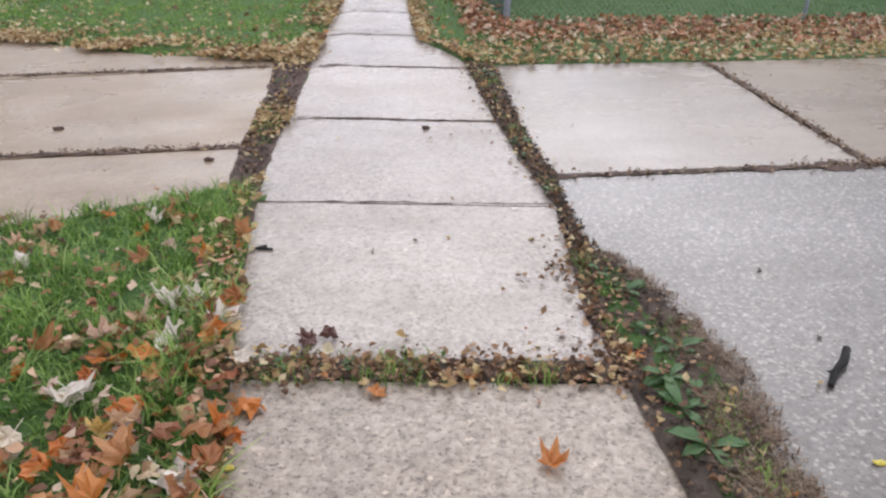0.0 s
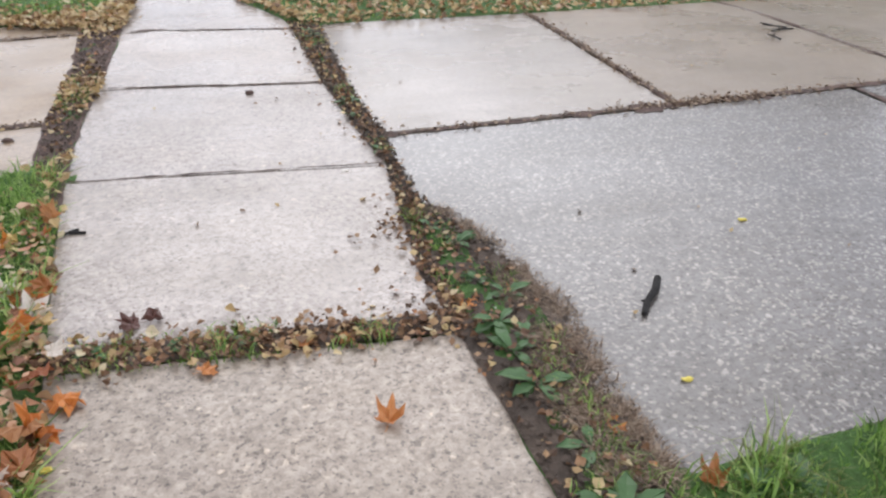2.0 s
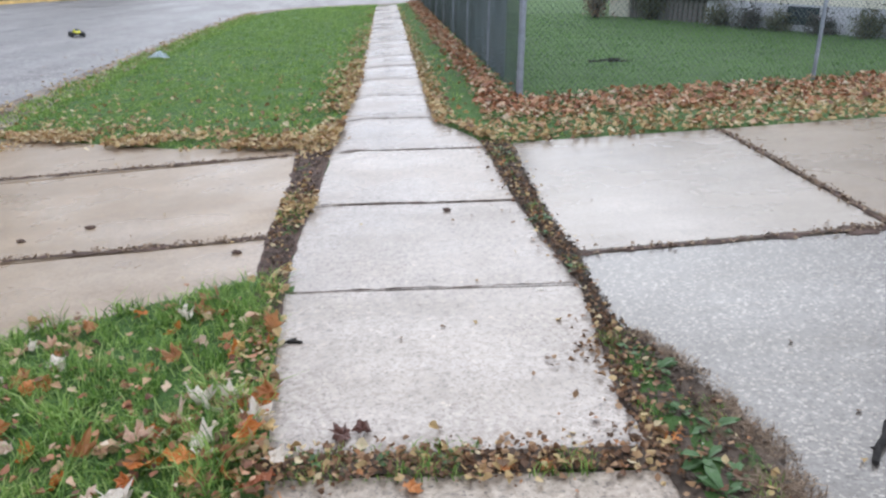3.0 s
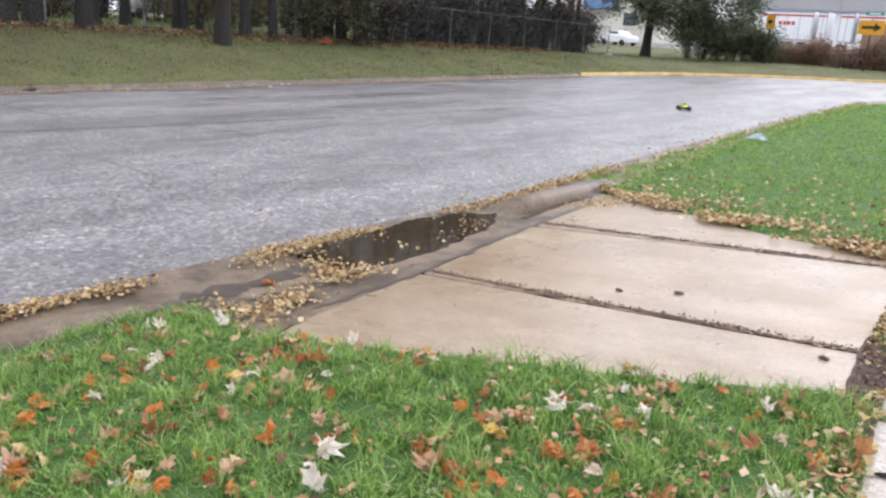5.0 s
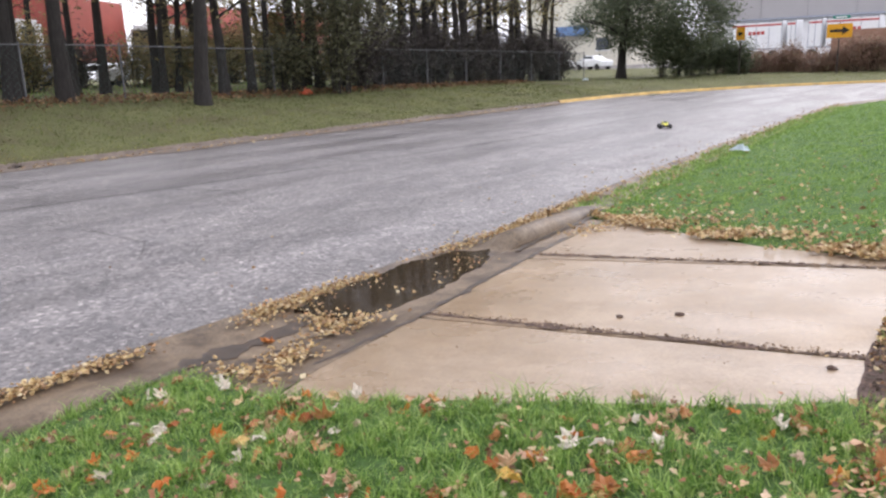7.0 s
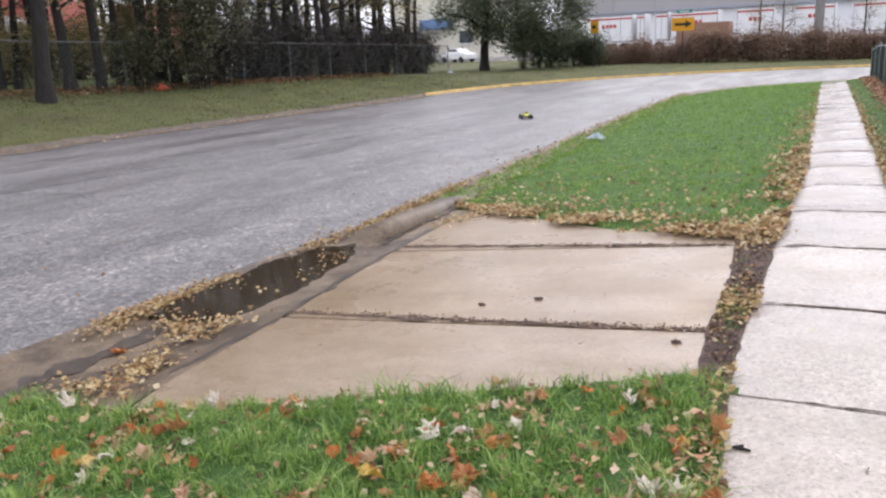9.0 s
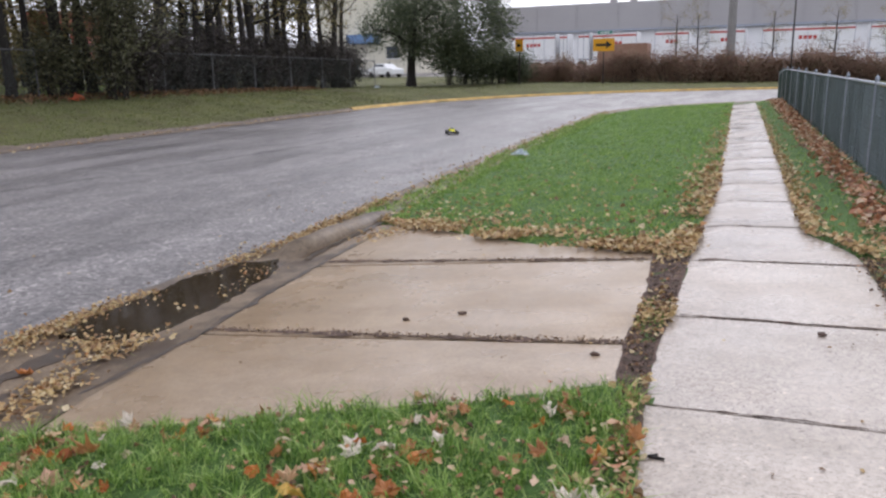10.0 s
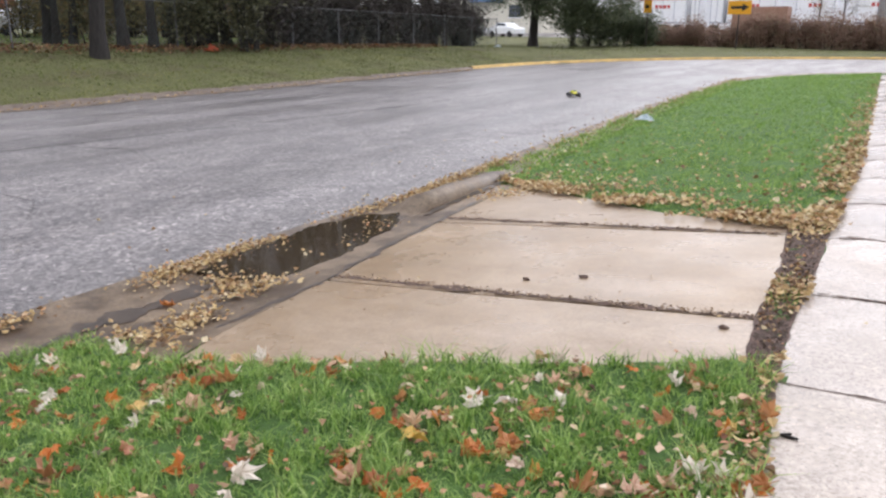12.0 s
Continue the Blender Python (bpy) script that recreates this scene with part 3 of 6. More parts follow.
def blades(name, n, box, keep, hgt, wid, mat, label, lean=0.6):
    """Bent grass blades, five points each, sown at random in a box where keep() says so."""
    xs = rng.uniform(box[0], box[1], n)
    ys = rng.uniform(box[2], box[3], n)
    pts = [(x, y) for x, y in zip(xs, ys) if keep(x, y)]
    k = len(pts)
    verts = np.zeros((k, 5, 3))
    base = np.array([(x, y, height(x, y) - 0.005) for x, y in pts])
    clump = np.array([0.72 + 0.45 * noise.noise((x * 1.7, y * 1.7, 2)) + 0.75 * noise.noise((x * 6, y * 6, 5)) for x, y in pts])
    h = rng.uniform(hgt[0], hgt[1], k) * np.clip(clump, 0.28, 1.5)
    a = rng.uniform(0, 2 * math.pi, k)
    b = rng.uniform(0, 2 * math.pi, k)
    le = rng.uniform(0.1, lean, k) * h
    w = rng.uniform(wid[0], wid[1], k)
    side = np.stack([np.cos(a), np.sin(a), np.zeros(k)], 1) * w[:, None] / 2
    out = np.stack([np.cos(b), np.sin(b), np.zeros(k)], 1)
    mid = base + out * (le * 0.35)[:, None]
    mid[:, 2] += h * 0.6
    tip = base + out * le[:, None] * 1.2
    tip[:, 2] += h * rng.uniform(0.75, 1.0, k)
    verts[:, 0], verts[:, 1] = base - side, base + side
    verts[:, 2], verts[:, 3] = mid + side * 0.8, mid - side * 0.8
    verts[:, 4] = tip
    flat = verts.reshape(-1, 3)
    i0 = np.arange(k) * 5
    loops = np.stack([i0, i0 + 1, i0 + 2, i0 + 3, i0 + 3, i0 + 2, i0 + 4], 1).reshape(-1)
    starts = np.stack([np.arange(k) * 7, np.arange(k) * 7 + 4], 1).reshape(-1)
    me = bpy.data.meshes.new(name)
    me.vertices.add(len(flat))
    me.vertices.foreach_set("co", flat.reshape(-1))
    me.loops.add(len(loops))
    me.loops.foreach_set("vertex_index", loops)
    me.polygons.add(len(starts))
    me.polygons.foreach_set("loop_start", starts)
    me.update(calc_edges=True)
    me.materials.append(mat)
    return tagged(new(name, me), label, "grass", kind="stuff")


def soil_near(x, y):
    """The bare strips beside the slabs."""
    return 5.0 < y < 8.4 and apron_right(y) - 0.05 < x < walk_left(y) + 0.02 or 2.3 < y < 8.2 and walk_right(y) < x < drive_left(y)


def open_ground(x, y):
    return paved(x, y) < (0.07 if x < -4.9 else 0.001) and not soil_near(x, y)


def lawn_near(x, y):
    return open_ground(x, y) and x < walk_left(y) + 0.02


def tufted(x, y):
    return lawn_near(x, y) and (noise.noise((x * 7, y * 7, 6)) > -0.08 or rng.uniform() < 0.22)


def round_pole(x, y):
    return x > 0.86 and open_ground(x, y) and math.hypot((x - 1.7) / 1.7, (y - 2.3) / 1.05) + 0.45 * noise.noise((x * 2, y * 2, 5)) + rng.uniform(-0.2, 0.2) < 0.9


def kerb_turf(x, y):
    n = lerp(NEAR, y)
    return n + 0.22 + 0.25 * noise.noise((x * 1.5, y * 1.5, 9)) < x < n + 0.95


blades("lawn_grass", 120000, (-5.1, -0.4, 0.9, 5.3), tufted, (0.035, 0.15), (0.004, 0.0095), M_BLADE, "lush damp green lawn strewn with leaves", 1.3)
blades("lawn_grass", 22000, (-5.1, -0.2, -5, 0.9), lawn_near, (0.05, 0.11), (0.008, 0.016), M_BLADE, "lush damp green lawn strewn with leaves", 1.3)
blades("lawn_grass", 22000, (0.8, 8, -5, 2.7), open_ground, (0.05, 0.11), (0.008, 0.016), M_BLADE, "green lawn beside the driveway", 1.3)
blades("lawn_grass", 52000, (-6.6, -0.8, 8.4, 14.5), open_ground, (0.04, 0.085), (0.004, 0.008), M_BLADE, "short green grass between road and sidewalk")
blades("lawn_grass", 80000, (-7.2, -1.0, 14.5, 44), lambda x, y: x < walk_left(y) and open_ground(x, y), (0.05, 0.09), (0.008, 0.016), M_BLADE, "short green grass between road and sidewalk")
blades("lawn_grass", 16000, (-1.7, 1.6, 8.2, 40), lambda x, y: walk_right(y) < x < 1.15 - 0.05 * (y - 10.4) and open_ground(x, y), (0.05, 0.1), (0.006, 0.012), M_BLADE, "grass strip beside the chain-link fence")
blades("lawn_grass", 52000, (0.6, 12, 9.4, 26), lambda x, y: x > 1.0 - 0.05 * (y - 10.4) and y > 10.2 + 0.28 * (x - 1.0), (0.04, 0.08), (0.007, 0.014), M_YARD, "green back-yard lawn behind the fence", 1.6)
blades("lawn_grass", 15000, (0.8, 3.4, 1.2, 2.85), round_pole, (0.06, 0.19), (0.004, 0.009), M_BLADE, "long tufted grass round the wooden pole", 0.9)
blades("dry_grass", 7000, (0.85, 3.4, 1.2, 2.9), lambda x, y: round_pole(x, y) and noise.noise((x * 4, y * 4, 3)) > 0, (0.08, 0.24), (0.004, 0.007), M_VERGE, "dry bent grass tufts round the wooden pole", 1.5)
blades("verge_grass", 66000, (-26, -18.7, -4, 40), lambda x, y: True, (0.04, 0.1), (0.012, 0.03), M_VERGE, "thin yellowish grass on the far verge")
blades("verge_grass", 30000, (-30, 14, 40, 72), lambda x, y: across(x, y)[0] < FAR - 0.2, (0.05, 0.12), (0.015, 0.035), M_VERGE, "thin yellowish grass outside the bend")
blades("verge_grass", 14000, (-48, -26, -6, 40), lambda x, y: True, (0.05, 0.12), (0.03, 0.05), M_BLADE, "green field behind the trees")

blades("lawn_grass", 60000, (-7.6, -4.9, 10.7, 34), kerb_turf, (0.05, 0.11), (0.008, 0.016), M_BLADE, "grass grown over the kerb to the road edge", 1.2)


# tufts that cling to the joints
def in_strip(x, y):
    c = noise.noise((x * 2.5, y * 2.5, 11))
    if 2.3 < y < 8.2 and walk_right(y) < x < drive_left(y):
        return c > 0.05
    if 5.0 < y < 8.8 and apron_right(y) < x < walk_left(y):
        return (6.05 < y < 6.75) or y > 8.1 or y < 5.25
    return 3.42 < y < 3.6 and -0.62 < x < 0.7 and (c > -0.3 if x < 0.1 else c > 0.15)


blades("joint_grass", 90000, (-1.3, 1.1, 2.3, 8.9), in_strip, (0.02, 0.07), (0.003, 0.006), M_BLADE, "small weeds and grass in the soil joints", 0.9)

M_DEAD = per_island("dead_grass", [(0.0, (0.13, 0.08, 0.05)), (0.5, (0.30, 0.21, 0.14)), (1.0, (0.46, 0.36, 0.26))], 0.8, trans=0.1)


def fringe(x, y):
    d = x - drive_left(y)
    e = 0.03 * noise.noise((x * 5, y * 5, 7))
    return (2.4 < y < 4.38 and -0.17 < d < 0.1 and rng.uniform() < math.exp(-max(0, d - 0.03 - e) / 0.028) * sm(-0.15, -0.08, d + 2 * e) * (0.8 + noise.noise((x * 6, y * 6, 1)))) or (5.35 < y < 5.46 and 2.2 < x < 3.3 and rng.uniform() < 0.5)


blades("dead_grass", 170000, (0.6, 1.15, 2.4, 4.7), fringe, (0.01, 0.04), (0.003, 0.006), M_DEAD, "matted dead brown grass at the driveway edge", 2.2)


# ---- shared shapes ----
def tube(bm, a, b, r0, r1=None, seg=8, cap=True):
    """A round bar from a to b."""
    a, b = Vector(a), Vector(b)
    r1 = r0 if r1 is None else r1
    q = (b - a).to_track_quat("Z", "Y")
    rings = []
    for p, r in ((a, r0), (b, r1)):
        rings.append([bm.verts.new(p + q @ Vector((r * math.cos(2 * math.pi * i / seg), r * math.sin(2 * math.pi * i / seg), 0))) for i in range(seg)])
    for i in range(seg):
        j = (i + 1) % seg
        bm.faces.new((rings[0][i], rings[0][j], rings[1][j], rings[1][i]))
    if cap:
        bm.faces.new(rings[0][::-1])
        bm.faces.new(rings[1])


def box(bm, c, s, bev=0.0, rot=None):
    """A box with bevelled edges."""
    m = Matrix.Translation(c) @ (rot or Matrix()) @ Matrix.Diagonal((*s, 1))
    r = bmesh.ops.create_cube(bm, size=1.0, matrix=m)
    if bev:
        es = list({e for v in r["verts"] for e in v.link_edges})
        bmesh.ops.bevel(bm, geom=es, offset=bev, segments=2, affect="EDGES")


def bm_tube(*a, **k):
    bm = bmesh.new()
    tube(bm, *a, **k)
    return bm


def bm_box(*a, **k):
    bm = bmesh.new()
    box(bm, *a, **k)
    return bm


def lathe(bm, prof, axis_m, seg=20):
    """A turned shape: radius and height pairs round the z axis of axis_m."""
    rings = [[bm.verts.new(axis_m @ Vector((r * math.cos(2 * math.pi * i / seg), r * math.sin(2 * math.pi * i / seg), h))) for i in range(seg)] for r, h in prof]
    for a, b in zip(rings, rings[1:]):
        for i in range(seg):
            j = (i + 1) % seg
            bm.faces.new((a[i], a[j], b[j], b[i]))
    bm.faces.new(rings[0][::-1])
    bm.faces.new(rings[-1])


M_GALV = plain("galvanised_steel", (0.33, 0.36, 0.42), 0.45, 0.6, 0.2, 8, 0.1)
M_WIRE = plain("green_grey_wire", (0.12, 0.16, 0.15), 0.55, 0.4, 0.2, 8, 0.0)
M_SCREEN = plain("privacy_slat", (0.19, 0.235, 0.27), 0.6, 0, 0.25, 2.5, 0.1)
M_POLE = plain("weathered_wood", (0.27, 0.26, 0.255), 0.85, 0, 0.45, 7, 0.9, 0.01, (6, 6, 0.5))
M_BARK = plain("dark_bark", (0.036, 0.031, 0.028), 0.9, 0, 0.45, 5, 1.0, 0.03, (3, 3, 0.6))
M_DARK = plain("dark_steel", (0.05, 0.04, 0.035), 0.6, 0.3, 0.3, 8, 0.1)


# ---- chain-link fence round the yard ----
def wire_bay(a, b, h, gap, r, mat, parent, name="wire_mesh"):
    """Woven diagonal wires of one bay, from a to b, h high."""
    a, b = Vector(a), Vector(b)
    L = (b - a).length
    d = (b - a) / L
    verts, faces = [], []
    off = Vector((-d.y, d.x, 0)) * r

    def bar(p, q):
        k = len(verts)
        for c in (p, q):
            verts.extend([tuple(c + off), tuple(c - off + Vector((0, 0, r))), tuple(c - off - Vector((0, 0, r)))])
        for i in range(3):
            j = (i + 1) % 3
            faces.append((k + i, k + j, k + 3 + j, k + 3 + i))

    n = int((L + h) / gap)
    for i in range(n):
        s = -h + i * gap
        t0, t1 = max(0, -s), min(h, L - s)
        if t1 > t0:
            bar(a + d * (s + t0) + Vector((0, 0, t0)), a + d * (s + t1) + Vector((0, 0, t1)))
            bar(a + d * (s + t0) + Vector((0, 0, h - t0)) + off * 2, a + d * (s + t1) + Vector((0, 0, h - t1)) + off * 2)
    o = raw(name, verts, faces, mat, parent)
    return o


def fence_run(pts, h, parent, screen_from=99, gap=0.075, steel=None):
    steel = steel or M_GALV
    for i, (x, y) in enumerate(pts):
        z = height(x, y)
        r = 0.038 if i == 0 else 0.026
        post = part("post", bm_tube((x, y, z - 0.2), (x, y, z + h + 0.05), r, seg=12), steel, parent)
        bm = bmesh.new()
        lathe(bm, [(r * 1.15, 0), (r * 1.2, 0.02), (r * 0.8, 0.05), (r * 0.2, 0.065)], Matrix.Translation((x, y, z + h + 0.04)), 10)
        part("cap", bm, steel, post)
        for f in (0.25, 0.55, 0.9):
            bm = bmesh.new()
            lathe(bm, [(r * 1.02, -0.014), (r * 1.22, -0.012), (r * 1.22, 0.012), (r * 1.02, 0.014)], Matrix.Translation((x, y, z + h * f)), 10)
            part("tension_band", bm, steel, post)
    for i, ((ax, ay), (bx, by)) in enumerate(zip(pts, pts[1:])):
        za, zb = height(ax, ay), height(bx, by)
        part("top_rail", bm_tube((ax, ay, za + h), (bx, by, zb + h), 0.021, seg=10), steel, parent)
        wire_bay((ax, ay, za + 0.03), (bx, by, za + 0.03), h - 0.03, gap, 0.0028, M_WIRE, parent)
        L = math.hypot(bx - ax, by - ay)
        if i >= screen_from or screen_from < i + 0.999:
            f0 = max(0.0, screen_from - i)
            bm = bmesh.new()
            s = f0 * L
            while s < L - 0.05:
                f = (s + 0.035) / L
                x, y = ax + (bx - ax) * f, ay + (by - ay) * f
                z = height(x, y)
                rot = Matrix.Rotation(math.atan2(by - ay, bx - ax) + random.uniform(-0.12, 0.12), 4, "Z")
                lo = 0.05 + random.uniform(0, 0.06)
                box(bm, (x, y, z + (lo + h - 0.04) / 2), (0.066, 0.008, h - 0.04 - lo), 0, rot)
                s += 0.073
            part("privacy_slats", bm, M_SCREEN, parent, "blue-grey vinyl slats woven into the wire")


def left_line(y):
    return 1.0 - 0.0515 * (y - 10.4)


fence = tagged(new("chain_link_fence"), "low galvanised chain-link fence with blue-grey privacy slats", "fence")
fence.location = (0, 0, 0)
fence_run([(left_line(y), y) for y in (10.4, 13.2, 16.2, 19.2, 22.2, 25.2, 28.2, 31.2, 34.2, 37.2, 40.0)], 1.24, fence, 0.42)
fence2 = tagged(new("chain_link_fence"), "low open chain-link fence beside the driveway leaves", "fence")
fence_run([(1.0 + 3.97 * i, 10.42 + 1.13 * i) for i in range(0, 4)], 1.24, fence2)

# ---- wooden utility pole ----
pole = tagged(new("utility_pole"), "round weathered grey wooden utility pole in long grass", "pole")
px, py = 1.62, 2.33
bm = bmesh.new()
lathe(bm, [(0.165, height(px, py) - 0.3), (0.16, height(px, py) + 0.1), (0.155, 1.0), (0.14, 3.5), (0.12, 8.2), (0.11, 8.25)], Matrix.Translation((px, py, 0)), 28)
for vtx in bm.verts:
    k = 1 + 0.035 * noise.noise((math.atan2(vtx.co.y - py, vtx.co.x - px) * 4, vtx.co.z * 0.5, 3))
    vtx.co.x, vtx.co.y = px + (vtx.co.x - px) * k, py + (vtx.co.y - py) * k
part("shaft", bm, M_POLE, pole)


# ---- trees across the road ----
M_LEAF_Y = per_island("thin_autumn_foliage", [(0.0, (0.16, 0.14, 0.075)), (0.5, (0.27, 0.24, 0.11)), (0.85, (0.40, 0.34, 0.15)), (1.0, (0.34, 0.19, 0.08))], 0.7, trans=0.35)
M_LEAF_G = per_island("dark_green_foliage", [(0.0, (0.075, 0.095, 0.06)), (0.5, (0.12, 0.15, 0.085)), (0.9, (0.17, 0.20, 0.115)), (1.0, (0.22, 0.24, 0.14))], 0.6, trans=0.3)
M_LEAF_W = per_island("olive_weeping_foliage", [(0.0, (0.085, 0.085, 0.05)), (0.5, (0.13, 0.135, 0.075)), (0.9, (0.18, 0.18, 0.10)), (1.0, (0.22, 0.20, 0.12))], 0.7, trans=0.25)
M_LEAF_B = per_island("brown_brush_foliage", [(0.0, (0.21, 0.12, 0.09)), (0.5, (0.32, 0.20, 0.15)), (0.85, (0.40, 0.28, 0.20)), (1.0, (0.30, 0.29, 0.17))], 0.8, trans=0.2)
M_LEAF_D = per_island("dark_hedge_foliage", [(0.0, (0.065, 0.055, 0.055)), (0.5, (0.085, 0.072, 0.07)), (0.9, (0.11, 0.098, 0.085)), (1.0, (0.12, 0.125, 0.075))], 0.8, trans=0.1)


def leaf_cloud(name, centres, per, spread, size, mat, parent, rs, flat=0.7):
    """Many small bent leaves scattered round given points."""
    c = np.array(centres)
    k = len(c) * per
    p = np.repeat(c, per, 0) + rs.normal(0, 1, (k, 3)) * np.array(spread)
    a, b, s = rs.uniform(0, 6.283, k), rs.normal(0, flat, k), rs.uniform(size * 0.5, size * 1.3, k)
    ux = np.stack([np.cos(a), np.sin(a), np.sin(b) * 0.6], 1) * s[:, None]
    uy = np.stack([-np.sin(a) * np.cos(b), np.cos(a) * np.cos(b), np.sin(b)], 1) * (s * 0.55)[:, None]
    v = np.stack([p - ux, p + uy * 0.9 - ux * 0.1, p + ux, p - uy * 0.9 - ux * 0.1], 1)
    v[:, 1, 2] -= s * 0.2
    i0 = np.arange(k) * 4
    f = np.stack([i0, i0 + 1, i0 + 2, i0 + 3], 1)
    return raw(name, v.reshape(-1, 3).tolist(), f.tolist(), mat, parent)


def limb(bm, start, direction, length, r, rs, depth, tips):
    """A crooked limb that forks."""
    p, d = Vector(start), Vector(direction).normalized()
    n = 4
    for i in range(n):
        q = p + d * (length / n)
        tube(bm, p, q, r * (1 - 0.16 * i), r * (1 - 0.16 * (i + 1)), 6 if r > 0.04 else 4, False)
        p = q
        d = (d + Vector(rs.normal(0, 0.16, 3)) + Vector((0, 0, 0.06))).normalized()
        tips.append(tuple(p))
        if depth and i > 0:
            side = (d + Vector(rs.normal(0, 0.7, 3))).normalized()
            limb(bm, p, side, length * 0.55, r * 0.45, rs, depth - 1, tips)


def tree(seed, h, r, mat, leaves, leaf_size, low=3.0, lean=0.04, label="", fork=False):
    rs = np.random.default_rng(seed)
    top = tagged(new("tree"), label, "tree", "trees along the far fence")
    bm = bmesh.new()
    tips = []
    stems = [(0.0, 0.0, r)] + ([(r * 2.2, r * 0.8, r * 0.8)] if fork else [])
    for ox, oy, rr in stems:
        p = Vector((ox, oy, -0.3))
        d = Vector((rs.normal(0, lean) + ox * 0.08, rs.normal(0, lean), 1)).normalized()
        n = 9
        for i in range(n):
            q = p + d * (h / n)
            flare = 1.35 if i == 0 else 1.0
            ra, rb = rr * (1 - 0.085 * i), rr * (1 - 0.085 * (i + 1))
            tube(bm, p, q, ra * flare, rb, 10, i == n - 1)
            if q.z > low and i < n:
                for _ in range(2):
                    a = rs.uniform(0, 6.283)
                    limb(bm, q, (math.cos(a), math.sin(a), rs.uniform(0.3, 1.0)), h * rs.uniform(0.16, 0.28), rb * 0.42, rs, 1, tips)
            p = q
            d = (d + Vector((rs.normal(0, 0.03), rs.normal(0, 0.03), 0.05))).normalized()
    part("trunk", bm, M_BARK, top)
    if leaves:
        pick = [tips[i] for i in rs.integers(0, len(tips), leaves // 14)]
        leaf_cloud("crown", pick, 14, (0.42, 0.42, 0.34), leaf_size, mat, top, rs)
    return top


bare = "tall dark-barked tree, nearly bare in autumn"
t_a = tree(1, 12, 0.34, M_LEAF_Y, 2600, 0.13, 3.4, 0.02, bare)
t_b = tree(2, 11, 0.26, M_LEAF_Y, 2200, 0.13, 3.2, 0.05, bare)
t_c = tree(3, 12, 0.30, M_LEAF_Y, 2600, 0.13, 3.2, 0.03, "twin-stemmed dark-barked tree, nearly bare in autumn", True)
t_d = tree(4, 10, 0.19, M_LEAF_Y, 1700, 0.09, 3.7, 0.07, "slender young tree with thin yellow-green leaves")
t_e = tree(5, 10, 0.2, M_LEAF_Y, 1700, 0.09, 3.5, 0.06, "slender crooked tree with thin yellowing leaves")


def put(t, x, y, turn, s=1.0):
    return copy_thing(t, Matrix.Translation((x, y, height(x, y))) @ Matrix.Rotation(turn, 4, "Z") @ Matrix.Scale(s, 4))


def move(t, x, y, turn):
    t.matrix_basis = Matrix.Translation((x, y, height(x, y))) @ Matrix.Rotation(turn, 4, "Z")


move(t_a, -25.6, 6.3, 0.4)
move(t_b, -25.4, 13.4, 1.0)
move(t_c, -26.2, 11.35, 0.84)
move(t_d, -25.9, 21.2, 2.0)
put(t_b, -25.7, 19.75, 4.4, 0.85)
move(t_e, -27.5, 31.0, 0.5)
put(t_b, -23.65, 17.28, 2.2, 1.05)
put(t_b, -25.2, 2.2, 0.7, 1.0)
put(t_d, -25.2, 3.1, 3.0)
put(t_a, -26.4, -2.5, 3.3)
rs = np.random.default_rng(9)
for i in range(22):
    put((t_d, t_e)[i % 2], -27.0 - rs.uniform(0, 5), 20.5 + i * 1.3 + rs.uniform(-0.4, 0.4), rs.uniform(0, 6.28), rs.uniform(0.85, 1.2))
for i in range(16):
    put((t_e, t_d, t_b)[i % 3], -26.2 - rs.uniform(0, 0.7), 26.6 + i * 1.25 + rs.uniform(-0.4, 0.4), rs.uniform(0, 6.28), rs.uniform(0.85, 1.1))
for i in range(22):
    put((t_b, t_d, t_e)[i % 3], -36 - rs.uniform(0, 8), -4 + i * 1.9 + rs.uniform(-0.8, 0.8), rs.uniform(0, 6.28), rs.uniform(0.8, 1.1))
for i in range(11):
    put((t_e, t_d)[i % 2], -28.5 - rs.uniform(0, 5), 7.5 + i * 1.35 + rs.uniform(-0.5, 0.5), rs.uniform(0, 6.28), rs.uniform(0.8, 1.15))

# large leafy tree at the outside of the bend
big = tree(12, 10, 0.36, M_LEAF_G, 0, 0.1, 2.0, 0.03, "broad tree still in dark green leaf")
move(big, -26.0, 54.6, 0.0)
rs = np.random.default_rng(13)
cl = []
while len(cl) < 430:
    q = rs.uniform(-1, 1, 3)
    if 0.3 < np.linalg.norm(q) < 1:
        x, y, z = q * np.array((5.6, 4.6, 3.7))
        hang = 1.0 if x > 0.2 else 2.3
        if noise.noise((x * 0.55, y * 0.55, z * 0.7)) > -0.1 and z + 4.7 > hang:
            cl.append((x + 2.0, y + 0.8, z + 4.7))
leaf_cloud("crown", cl, 85, (0.45, 0.45, 0.38), 0.115, M_LEAF_G, big, rs)


